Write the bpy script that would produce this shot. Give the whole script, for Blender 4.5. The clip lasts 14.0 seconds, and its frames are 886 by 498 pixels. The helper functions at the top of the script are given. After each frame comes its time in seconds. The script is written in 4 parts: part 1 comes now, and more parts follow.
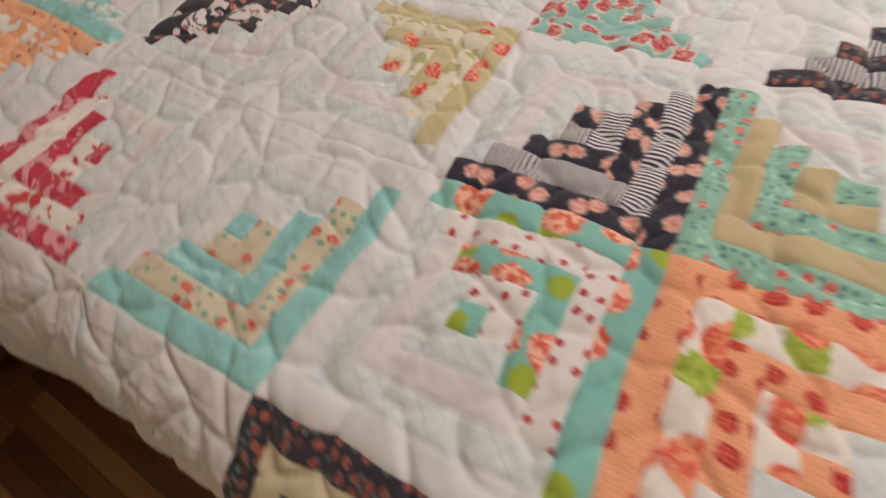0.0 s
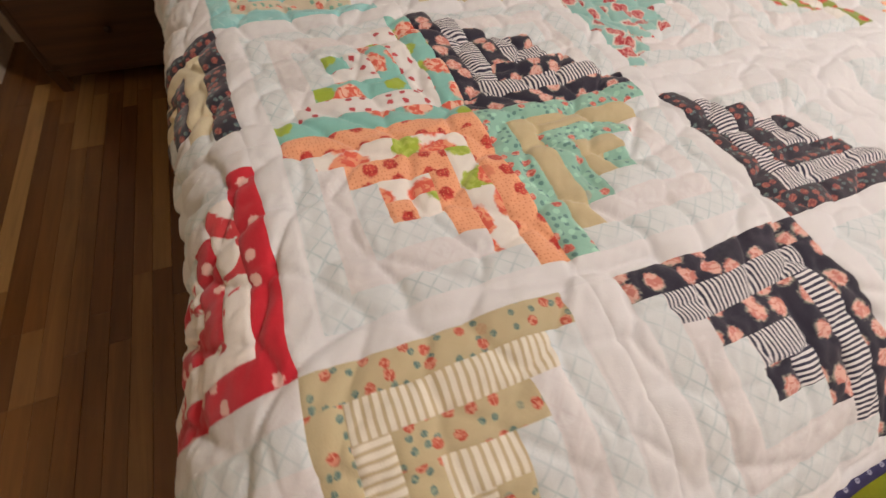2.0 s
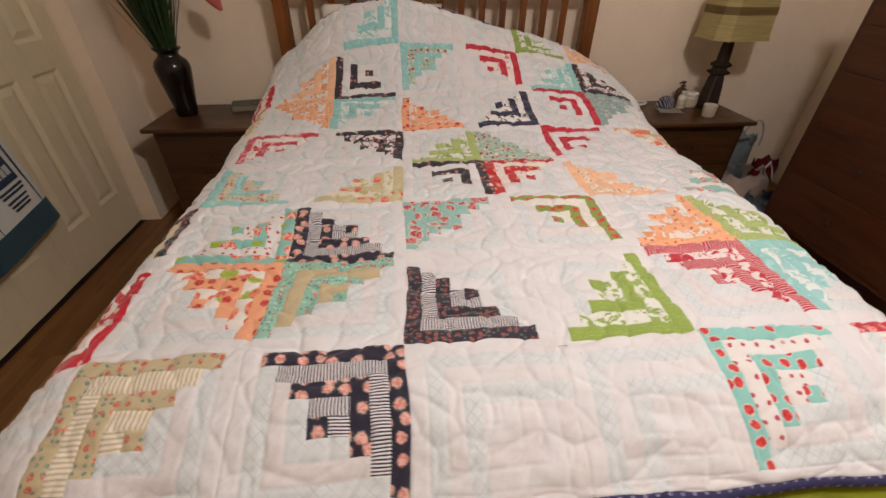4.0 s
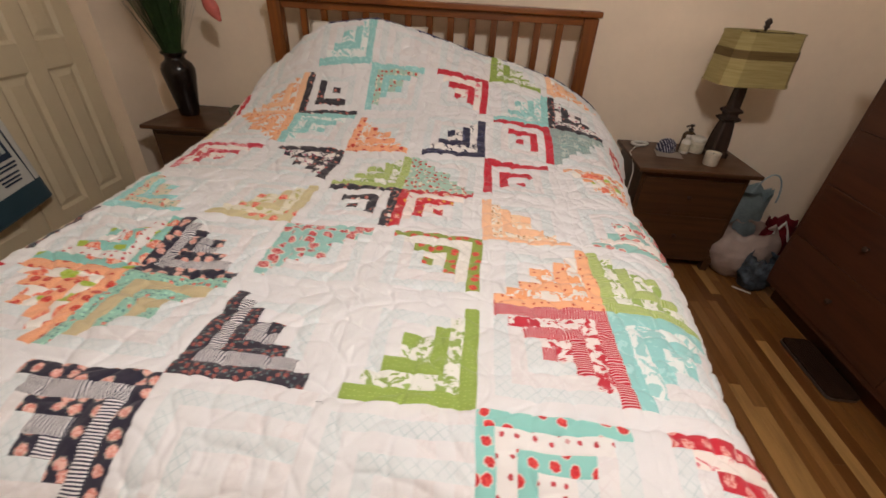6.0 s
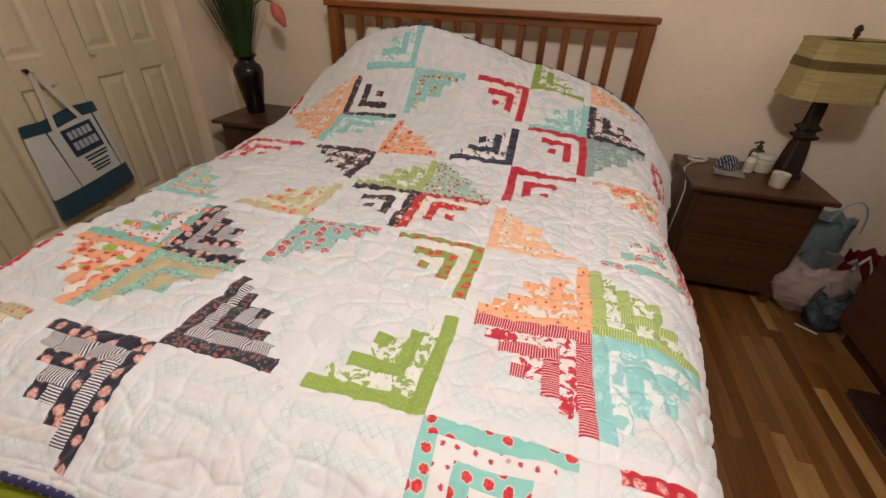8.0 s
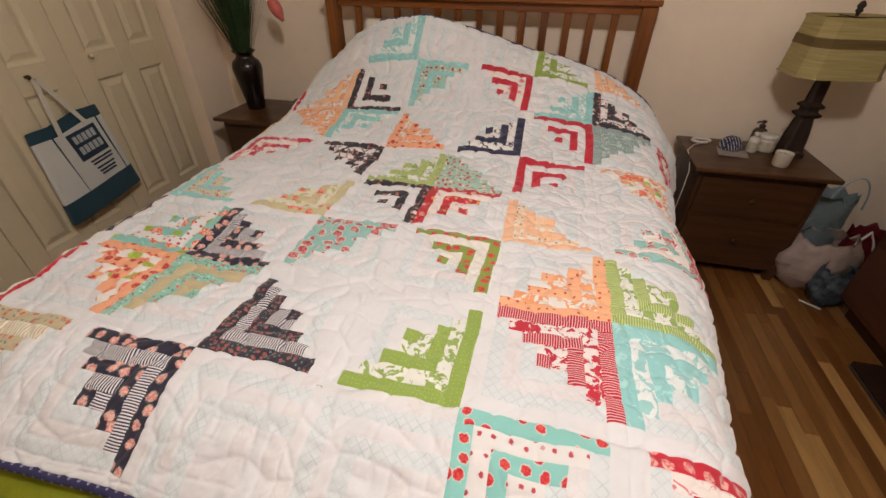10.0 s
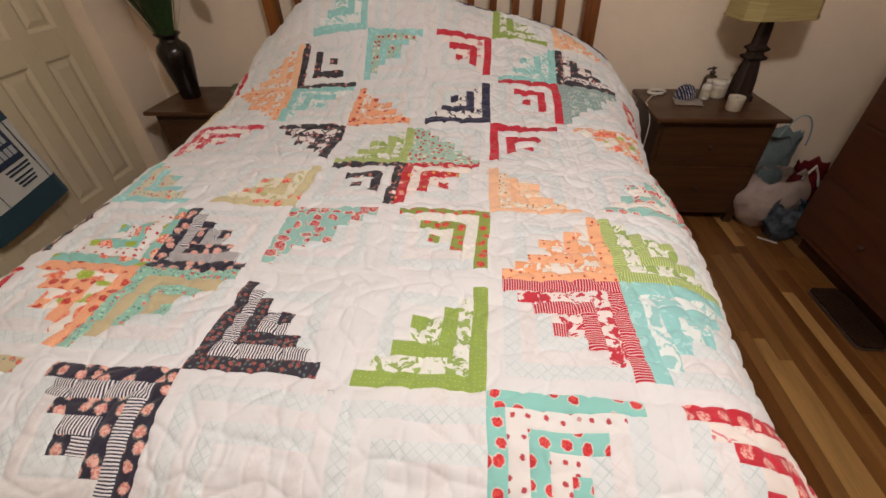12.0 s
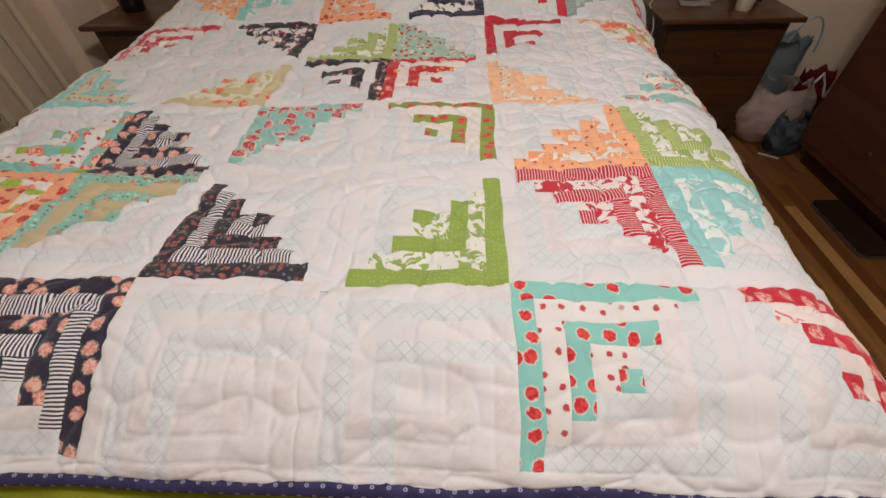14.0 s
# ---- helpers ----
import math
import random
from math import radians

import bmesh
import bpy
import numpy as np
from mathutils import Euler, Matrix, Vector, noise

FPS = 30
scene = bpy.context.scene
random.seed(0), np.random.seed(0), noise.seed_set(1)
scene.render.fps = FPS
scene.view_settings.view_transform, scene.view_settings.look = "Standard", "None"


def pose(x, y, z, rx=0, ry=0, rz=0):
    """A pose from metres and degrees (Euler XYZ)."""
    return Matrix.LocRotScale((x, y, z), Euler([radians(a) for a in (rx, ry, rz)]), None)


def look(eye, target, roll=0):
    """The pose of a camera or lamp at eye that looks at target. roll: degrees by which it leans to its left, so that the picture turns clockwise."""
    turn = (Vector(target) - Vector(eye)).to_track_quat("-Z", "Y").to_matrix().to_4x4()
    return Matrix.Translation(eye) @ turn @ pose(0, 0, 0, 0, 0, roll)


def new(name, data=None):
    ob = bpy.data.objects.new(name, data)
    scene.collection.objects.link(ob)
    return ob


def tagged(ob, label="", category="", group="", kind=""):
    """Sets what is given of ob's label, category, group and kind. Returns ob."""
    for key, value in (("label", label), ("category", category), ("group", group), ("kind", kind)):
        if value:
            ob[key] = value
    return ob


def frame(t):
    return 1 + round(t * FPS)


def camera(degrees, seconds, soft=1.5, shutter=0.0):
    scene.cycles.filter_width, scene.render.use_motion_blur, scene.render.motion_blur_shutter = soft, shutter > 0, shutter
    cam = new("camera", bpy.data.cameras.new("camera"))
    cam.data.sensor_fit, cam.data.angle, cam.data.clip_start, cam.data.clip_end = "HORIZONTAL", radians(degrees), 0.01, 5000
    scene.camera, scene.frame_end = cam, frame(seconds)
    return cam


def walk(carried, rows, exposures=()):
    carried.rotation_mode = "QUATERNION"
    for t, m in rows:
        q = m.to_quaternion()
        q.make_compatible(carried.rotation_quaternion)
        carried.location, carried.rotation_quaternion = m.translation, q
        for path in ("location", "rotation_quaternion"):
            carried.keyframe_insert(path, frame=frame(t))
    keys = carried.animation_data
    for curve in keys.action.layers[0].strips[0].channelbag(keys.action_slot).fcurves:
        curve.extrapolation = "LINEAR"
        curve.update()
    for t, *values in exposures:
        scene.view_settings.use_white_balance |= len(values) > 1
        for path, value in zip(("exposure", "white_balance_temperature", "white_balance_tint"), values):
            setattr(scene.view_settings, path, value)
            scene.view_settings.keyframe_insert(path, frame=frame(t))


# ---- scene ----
cam = camera(93.9, 14.0, shutter=0.5)
PATH = [
    (0, (-0.789, 0.592, 1.099), (0.01, 1.256, -0.61), -11.7),
    (0.5, (-0.818, 0.441, 1.114), (-0.069, 1.14, -0.603), -7.6),
    (1, (-0.759, 0.402, 1.079), (-0.006, 0.993, -0.677), 0.3),
    (1.5, (-0.758, 0.263, 1.077), (-0.102, 1.11, -0.612), 3.5),
    (2, (-0.751, 0.146, 1.08), (-0.234, 1.157, -0.567), 7.4),
    (2.5, (-0.647, 0.091, 1.106), (-0.134, 1.284, -0.415), 7.8),
    (3, (-0.533, -0.045, 1.209), (-0.068, 1.417, -0.075), 9.1),
    (3.2, (-0.483, -0.113, 1.239), (-0.07, 1.437, 0.045), 6.2),
    (5.3, (0.083, -0.272, 1.331), (-0.017, 1.407, 0.25), 3.7),
    (5.5, (0.114, -0.257, 1.332), (0.0, 1.44, 0.281), 3.8),
    (6, (0.22, -0.164, 1.341), (0.12, 1.505, 0.243), 3.3),
    (6.5, (0.331, -0.14, 1.348), (0.117, 1.467, 0.176), 7.7),
    (7, (0.381, -0.144, 1.362), (-0.065, 1.46, 0.253), 3.8),
    (7.5, (0.385, -0.144, 1.357), (-0.03, 1.476, 0.261), 3.0),
    (8, (0.381, -0.139, 1.354), (-0.018, 1.486, 0.259), 2.4),
    (8.5, (0.38, -0.139, 1.349), (-0.031, 1.482, 0.252), 0.9),
    (10.8, (0.309, -0.166, 1.403), (-0.022, 1.42, 0.23), 0.5),
    (11, (0.305, -0.164, 1.402), (0.016, 1.431, 0.23), 0.0),
    (11.5, (0.271, -0.143, 1.366), (0.067, 1.423, 0.138), 1.2),
    (12, (0.245, -0.126, 1.358), (0.068, 1.43, 0.114), -2.1),
    (12.5, (0.211, -0.13, 1.345), (0.103, 1.413, 0.078), -1.5),
    (13, (0.199, -0.122, 1.274), (0.059, 1.33, -0.095), -3.6),
    (13.5, (0.201, -0.106, 1.198), (0.104, 1.273, -0.248), -3.6),
    (14, (0.196, -0.107, 1.196), (0.111, 1.295, -0.228), -2.2),
]
EXPOSURES = [(0.0, 0.0, 6450, 10), (0.5, 0.0, 6480, 10), (1.0, -0.03, 6500, 11), (2.0, 0.08, 6550, 11), (3.0, 0.0, 6550, 13), (5.5, 0.01, 6500, 10), (8.0, 0.03, 6500, 10), (11.0, 0.03, 6500, 10), (12.5, -0.02, 6450, 10), (14.0, -0.17, 6330, 9.5)]
walk(cam, [(t, look(eye, target, roll)) for t, eye, target, roll in PATH], EXPOSURES)


# ---- light ----
world = bpy.data.worlds.new("world")
scene.world = world
world.use_nodes = True
world.node_tree.nodes["Background"].inputs["Color"].default_value = (1.0, 0.9, 0.8, 1)
world.node_tree.nodes["Background"].inputs["Strength"].default_value = 0.02
lamp_data = bpy.data.lights.new("ceiling_bulb", "POINT")
lamp_data.energy, lamp_data.color, lamp_data.shadow_soft_size = 56, (1.0, 0.947, 0.925), 0.10
lamp_ob = new("ceiling_bulb", lamp_data)
lamp_ob.location = (0.45, 0.05, 2.36)


# ---- materials ----
def rgb(c):
    """Hex colour, sRGB, to linear."""
    v = [int(c[i:i + 2], 16) / 255 for i in (0, 2, 4)]
    return tuple(x / 12.92 if x <= 0.04045 else ((x + 0.055) / 1.055) ** 2.4 for x in v) + (1,)


class Nodes:
    """A small builder of node materials."""

    def __init__(self, name, rough=0.6, metal=0.0):
        self.mat = bpy.data.materials.new(name)
        self.mat.use_nodes = True
        self.t = self.mat.node_tree
        self.b = self.t.nodes["Principled BSDF"]
        self.b.inputs["Roughness"].default_value = rough
        self.b.inputs["Metallic"].default_value = metal

    def put(self, sock, v):
        if isinstance(v, bpy.types.NodeSocket):
            self.t.links.new(v, sock)
        else:
            sock.default_value = v

    def node(self, kind, out=0, props=None, **ins):
        n = self.t.nodes.new(kind)
        props = props or {}
        if "operation" in props:
            n.operation = props["operation"]
        if "feature" in props:
            n.feature = props["feature"]
            n.voronoi_dimensions = "2D"
        for k, v in ins.items():
            key = int(k[1:]) if k[0] == "i" and k[1:].isdigit() else k.replace("_", " ")
            self.put(n.inputs[key], v)
        return n.outputs[out]

    def math(self, op, a, b=0.0, c=0.0):
        return self.node("ShaderNodeMath", props={"operation": op}, i0=a, i1=b, i2=c)

    def mix(self, f, a, b, mode="MIX"):
        n = self.t.nodes.new("ShaderNodeMix")
        n.data_type, n.blend_type = "RGBA", mode
        self.put(n.inputs[0], f), self.put(n.inputs[6], a), self.put(n.inputs[7], b)
        return n.outputs[2]

    def step(self, v, lo, hi, a=0.0, b=1.0):
        return self.node("ShaderNodeMapRange", Value=v, From_Min=lo, From_Max=hi, To_Min=a, To_Max=b)

    def noise(self, vec, scale, detail=2.0, rough=0.5, out=0, dist=0.0):
        return self.node("ShaderNodeTexNoise", out, Vector=vec, Scale=scale, Detail=detail, Roughness=rough, Distortion=dist)

    def voro(self, vec, scale, out=0, feature="F1", rand=1.0):
        return self.node("ShaderNodeTexVoronoi", out, {"feature": feature}, Vector=vec, Scale=scale, Randomness=rand)

    def coord(self, out="Object"):
        n = self.t.nodes.new("ShaderNodeTexCoord")
        return n.outputs[out]

    def uv(self):
        return self.coord("UV")

    def rand(self):
        return self.t.nodes.new("ShaderNodeObjectInfo").outputs["Random"]

    def island(self):
        return self.t.nodes.new("ShaderNodeNewGeometry").outputs["Random Per Island"]

    def bump(self, h, strength=0.3, dist=0.002):
        self.put(self.b.inputs["Normal"], self.node("ShaderNodeBump", Strength=strength, Distance=dist, Height=h))

    def done(self, col):
        self.put(self.b.inputs["Base Color"], col)
        return self.mat


def plain(name, c, rough=0.6, metal=0.0, vary=0.12, scale=14.0, bump=0.15):
    n = Nodes(name, rough, metal)
    co = n.coord()
    k = n.step(n.noise(co, scale, 4.0), 0.3, 0.7, 1 - vary, 1 + vary * 0.5)
    k2 = n.step(n.noise(co, scale * 9, 3.0), 0.3, 0.7, 1 - vary * 0.5, 1.0)
    n.bump(n.noise(co, scale * 12, 3.0), bump, 0.001)
    kk = n.math("MULTIPLY", k, k2)
    return n.done(n.mix(1.0, rgb(c), n.node("ShaderNodeCombineColor", i0=kk, i1=kk, i2=kk), "MULTIPLY"))


def wood(name, dark, light, axis=0, rough=0.35, scale=1.0):
    n = Nodes(name, rough)
    co = n.coord()
    st = [30.0, 30.0, 30.0]
    st[axis] = 2.2
    v = n.node("ShaderNodeMapping", Vector=co, Scale=[s * scale for s in st])
    off = n.math("MULTIPLY", n.rand(), 9.0)
    v = n.node("ShaderNodeVectorMath", props={"operation": "ADD"}, i0=v, i1=n.node("ShaderNodeCombineXYZ", i0=off, i1=off, i2=off))
    g = n.noise(v, 1.0, 5.0, 0.6, dist=0.6)
    f = n.step(g, 0.3, 0.72)
    wear = n.noise(co, 5.0, 3.0)
    n.put(n.b.inputs["Roughness"], n.step(wear, 0.3, 0.7, rough - 0.08, rough + 0.12))
    n.bump(g, 0.12, 0.001)
    return n.done(n.mix(f, rgb(dark), rgb(light)))


PAINT_WALL = plain("wall_paint", "f3e1ca", 0.75, vary=0.05, scale=3.0, bump=0.2)
PAINT_DOOR = plain("door_paint", "d8caab", 0.5, vary=0.04, scale=4.0, bump=0.08)
CEILING = plain("ceiling_paint", "f0ebe2", 0.8, vary=0.04)
DARK_WOOD_X = wood("espresso_wood_x", "382212", "51341d", 0)
DARK_WOOD_Z = wood("espresso_wood_z", "382212", "4f321b", 2)
# espresso wood again, lightened in colour for the light and sheen on the tops
LIT_TOP_WOOD = wood("espresso_wood_lit_top", "3d2615", "5a3a22", 0, 0.34)
RED_WOOD_Y = wood("mahogany_y", "3f2214", "57321e", 1, 0.42)
RED_WOOD_Z = wood("mahogany_z", "3e2113", "55311d", 2, 0.42)
OAK_X = wood("headboard_wood_x", "5e2f0b", "965516", 0, 0.35)
OAK_Z = wood("headboard_wood_z", "582c0a", "8a4d14", 2, 0.35)


# ---- mesh helpers ----
def part(name, bm, material, parent=None, label="", smooth=False):
    me = bpy.data.meshes.new(name)
    bm.to_mesh(me)
    bm.free()
    if smooth:
        me.polygons.foreach_set("use_smooth", [True] * len(me.polygons))
    me.materials.append(material)
    ob = new(name, me)
    if parent is not None:
        ob.parent = parent
    if label:
        ob["label"] = label
    return ob


def thing(name, label, category, at=(0, 0, 0), rz=0.0, group="", kind=""):
    ob = new(name)
    ob.matrix_basis = pose(*at, 0, 0, rz)
    return tagged(ob, label, category, group, kind)


def box(x0, x1, y0, y1, z0, z1, bevel=0.004, seg=2, bm=None):
    bm = bm or bmesh.new()
    r = bmesh.ops.create_cube(bm, size=1.0, matrix=Matrix.Translation(((x0 + x1) / 2, (y0 + y1) / 2, (z0 + z1) / 2)) @ Matrix.Diagonal((abs(x1 - x0), abs(y1 - y0), abs(z1 - z0), 1)))
    if bevel:
        vs = set(r["verts"])
        es = [e for e in bm.edges if e.verts[0] in vs and e.verts[1] in vs]
        bmesh.ops.bevel(bm, geom=es, offset=bevel, segments=seg, affect="EDGES", profile=0.5)
    return bm


def lathe(profile, n=28, bm=None, at=(0, 0, 0), close=True):
    """A turned body: (radius, z) from the bottom up."""
    bm = bm or bmesh.new()
    rings = []
    for r, z in profile:
        rings.append([bm.verts.new((at[0] + r * math.cos(2 * math.pi * k / n), at[1] + r * math.sin(2 * math.pi * k / n), at[2] + z)) for k in range(n)])
    for a, b in zip(rings, rings[1:]):
        for k in range(n):
            bm.faces.new((a[k], a[(k + 1) % n], b[(k + 1) % n], b[k]))
    if close:
        bm.faces.new(rings[0][::-1])
        bm.faces.new(rings[-1])
    return bm


def tube(points, r, n=8, bm=None, taper=None):
    bm = bm or bmesh.new()
    pts = [Vector(p) for p in points]
    rings = []
    for i, p in enumerate(pts):
        d = (pts[min(i + 1, len(pts) - 1)] - pts[max(i - 1, 0)]).normalized()
        a = d.orthogonal().normalized() if i == 0 else (rings_a - d * rings_a.dot(d)).normalized()
        rings_a = a
        b = d.cross(a)
        rr = r * (taper(i / (len(pts) - 1)) if taper else 1)
        rings.append([bm.verts.new(p + a * (rr * math.cos(2 * math.pi * k / n)) + b * (rr * math.sin(2 * math.pi * k / n))) for k in range(n)])
    for u, v in zip(rings, rings[1:]):
        for k in range(n):
            bm.faces.new((u[k], u[(k + 1) % n], v[(k + 1) % n], v[k]))
    bm.faces.new(rings[0][::-1])
    bm.faces.new(rings[-1])
    return bm


# ---- the room ----
X_LEFT, X_RIGHT, Y_BACK, Y_FRONT, Z_TOP = -1.86, 2.40, 2.36, -2.3, 2.44


def slab(name, label, x0, x1, y0, y1, z0, z1, mat, category):
    bm = box(x0, x1, y0, y1, z0, z1, 0)
    return tagged(part(name, bm, mat), label, category, kind="structure")


slab("wall_north", "beige painted plaster wall behind the headboard", X_LEFT - 0.2, X_RIGHT + 0.2, Y_BACK, Y_BACK + 0.12, 0, Z_TOP, PAINT_WALL, "wall")
slab("wall_east", "beige painted plaster wall behind the chest", X_RIGHT, X_RIGHT + 0.12, Y_FRONT, Y_BACK, 0, Z_TOP, PAINT_WALL, "wall")
slab("wall_south", "plain beige painted wall at the room's end", X_LEFT - 0.2, X_RIGHT + 0.2, Y_FRONT - 0.12, Y_FRONT, 0, Z_TOP, PAINT_WALL, "wall")
slab("ceiling", "plain off-white painted ceiling", X_LEFT - 0.2, X_RIGHT + 0.2, Y_FRONT - 0.1, Y_BACK + 0.1, Z_TOP, Z_TOP + 0.1, CEILING, "ceiling")
# west wall: a closet opening from y = -0.34 to 2.05, 2.05 high
west = box(X_LEFT - 0.12, X_LEFT + 0.10, 2.062, Y_BACK, 0, Z_TOP, 0)
box(X_LEFT - 0.12, X_LEFT + 0.10, Y_FRONT, -0.35, 0, Z_TOP, 0, bm=west)
box(X_LEFT - 0.12, X_LEFT + 0.10, -0.35, 2.062, 2.06, Z_TOP, 0, bm=west)
box(X_LEFT - 0.14, X_LEFT - 0.10, -0.35, 2.062, 0, 2.06, 0, bm=west)
tagged(part("wall_west", west, PAINT_WALL), "beige painted wall with the closet opening", "wall", kind="structure")


def closet_leaf(y0, w, label):
    """A six-panel door leaf in the closet opening; its face looks to +x."""
    t = 0.035
    leaf = thing("door_1", label, "closet door", (X_LEFT - 0.03, y0, 0.02), kind="structure")
    h, stile, mid = 2.02, 0.095, 0.09
    rails = [(0.0, 0.22), (0.86, 0.98), (1.62, 1.72), (1.92, h)]
    bm = box(0, t, 0, stile, 0, h, 0.002, 1)
    box(0, t, w - stile, w, 0, h, 0.002, 1, bm)
    box(0, t, w / 2 - mid / 2, w / 2 + mid / 2, 0, h, 0.002, 1, bm)
    for a, b in rails:
        box(0, t - 0.0004, stile, w / 2 - mid / 2, a, b, 0, 1, bm)
        box(0, t - 0.0004, w / 2 + mid / 2, w - stile, a, b, 0, 1, bm)
    part("frame", bm, PAINT_DOOR, leaf)
    for (a0, a), (b, b1) in zip(rails, rails[1:]):
        for c0, c1 in ((stile, w / 2 - mid / 2), (w / 2 + mid / 2, w - stile)):
            z0, z1 = a, b
            bm = bmesh.new()
            rings = []
            for inset, depth in ((0.0, 0.034), (0.014, 0.022), (0.020, 0.022), (0.045, 0.031)):
                rings.append([bm.verts.new((depth, y, z)) for y, z in ((c0 + inset, z0 + inset), (c1 - inset, z0 + inset), (c1 - inset, z1 - inset), (c0 + inset, z1 - inset))])
            for p, q in zip(rings, rings[1:]):
                for k in range(4):
                    bm.faces.new((p[k], p[(k + 1) % 4], q[(k + 1) % 4], q[k]))
            bm.faces.new(rings[-1])
            part("panel", bm, PAINT_DOOR, leaf)
    return leaf


closet_leaf(1.452, 0.6, "off-white six-panel closet door, closed, with a knob")
closet_leaf(0.848, 0.6, "off-white six-panel closet door with a bag on its knob")
closet_leaf(0.244, 0.6, "off-white six-panel closet door, closed")
closet_leaf(-0.345, 0.585, "off-white six-panel closet door, closed, beside the wall")

FLOOR_BASE = plain("subfloor", "2a1a0e", 0.8)
slab("floor_base", "dark subfloor under the boards", X_LEFT - 0.2, X_RIGHT + 0.2, Y_FRONT - 0.1, Y_BACK + 0.1, -0.06, -0.016, FLOOR_BASE, "floor")


# ---- the bed ----
S = 0.267
UNIT = S / 9
H = 0.75
ROWS_Y = [0.0, 0.267, 0.534, 0.801, 1.068, 1.335, 1.605, 1.835, 2.03, 2.10]
ROWS_V = [k * S for k in range(9)] + [9.0 * S]
LATT = np.random.RandomState(7)
GRID = LATT.rand(8, 97, 97)


def vnoise(x, y, scale, k=0):
    """Smooth value noise on arrays, -1 to 1."""
    x, y = x * scale + 31.7 + 5 * k, y * scale + 17.3 + 3 * k
    i, j = np.floor(x).astype(int), np.floor(y).astype(int)
    f, g = x - i, y - j
    f, g = f * f * (3 - 2 * f), g * g * (3 - 2 * g)
    q = GRID[k % 8]
    a, b, c, d = q[i % 97, j % 97], q[(i + 1) % 97, j % 97], q[i % 97, (j + 1) % 97], q[(i + 1) % 97, (j + 1) % 97]
    return 2 * ((a * (1 - f) + b * f) * (1 - g) + (c * (1 - f) + d * f) * g) - 1


def puff(u, v, cell, k=0):
    """Height of the padding in the pebble quilting: nought on the stitch line between two pebbles, towards one inside them."""
    x, y = u / cell, v / cell
    x, y = x + 0.25 * np.sin(2.3 * y + 1.1), y + 0.25 * np.sin(1.9 * x)
    i, j = np.floor(x).astype(int), np.floor(y).astype(int)
    first, second = np.full(u.shape, 9.0), np.full(u.shape, 9.0)
    for a in (-1, 0, 1):
        for b in (-1, 0, 1):
            p, q = (i + a) % 97, (j + b) % 97
            d = np.hypot(i + a + 0.12 + 0.76 * GRID[k % 8, p, q] - x, j + b + 0.12 + 0.76 * GRID[(k + 1) % 8, p, q] - y)
            d = d - 0.25 * GRID[(k + 2) % 8, p, q]
            second = np.minimum(second, np.maximum(first, d))
            first = np.minimum(first, d)
    return 1 - np.exp(-(second - first) / 0.14)


def pucker(u, v):
    """Creases where the washed cotton has drawn up between the stitches, most of them across the bed: one in a crease."""
    a = u + 0.030 * vnoise(u, v, 9.0, 0)
    b = v + 0.022 * vnoise(u, v, 11.0, 1)
    across = np.exp(-np.abs(vnoise(a * 0.42, b, 22.0, 6)) / 0.28)
    slant = np.exp(-np.abs(vnoise(a * 0.8 + 0.5 * b, b * 0.7 - 0.4 * a, 20.0, 3)) / 0.24)
    fine = np.exp(-np.abs(vnoise(a * 0.5 - 0.2 * b, b, 46.0, 2)) / 0.30)
    return across + 0.7 * slant + 0.5 * fine


def smooth(t):
    t = np.clip(t, 0, 1)
    return t * t * (3 - 2 * t)


CREST_X = [-1.2, -0.92, -0.76, -0.64, -0.515, -0.285, -0.085, 0.052, 0.232, 0.49, 0.623, 0.766, 0.87, 1.2]
CREST_Z = [0.84, 0.88, 0.965, 1.065, 1.132, 1.158, 1.118, 1.092, 1.034, 0.972, 0.935, 0.86, 0.80, 0.78]


def base_height(x, y):
    """The bed's top, with the steep left and the flatter right pillow under it."""
    crest = np.interp(x, CREST_X, CREST_Z)
    left = np.interp(y, [1.25, 1.335, 1.62, 1.83, 1.90, 1.98, 2.2], [0.0, 0.04, 0.18, 0.58, 0.80, 1.0, 1.0])
    right = np.interp(y, [1.20, 1.335, 1.64, 1.84, 1.92, 2.0, 2.2], [0.0, 0.08, 0.42, 0.78, 0.93, 1.0, 1.0])
    k = smooth((x + 0.35) / 0.75)
    return H + (crest - H) * (left * (1 - k) + right * k)


SPLAY = 0.032


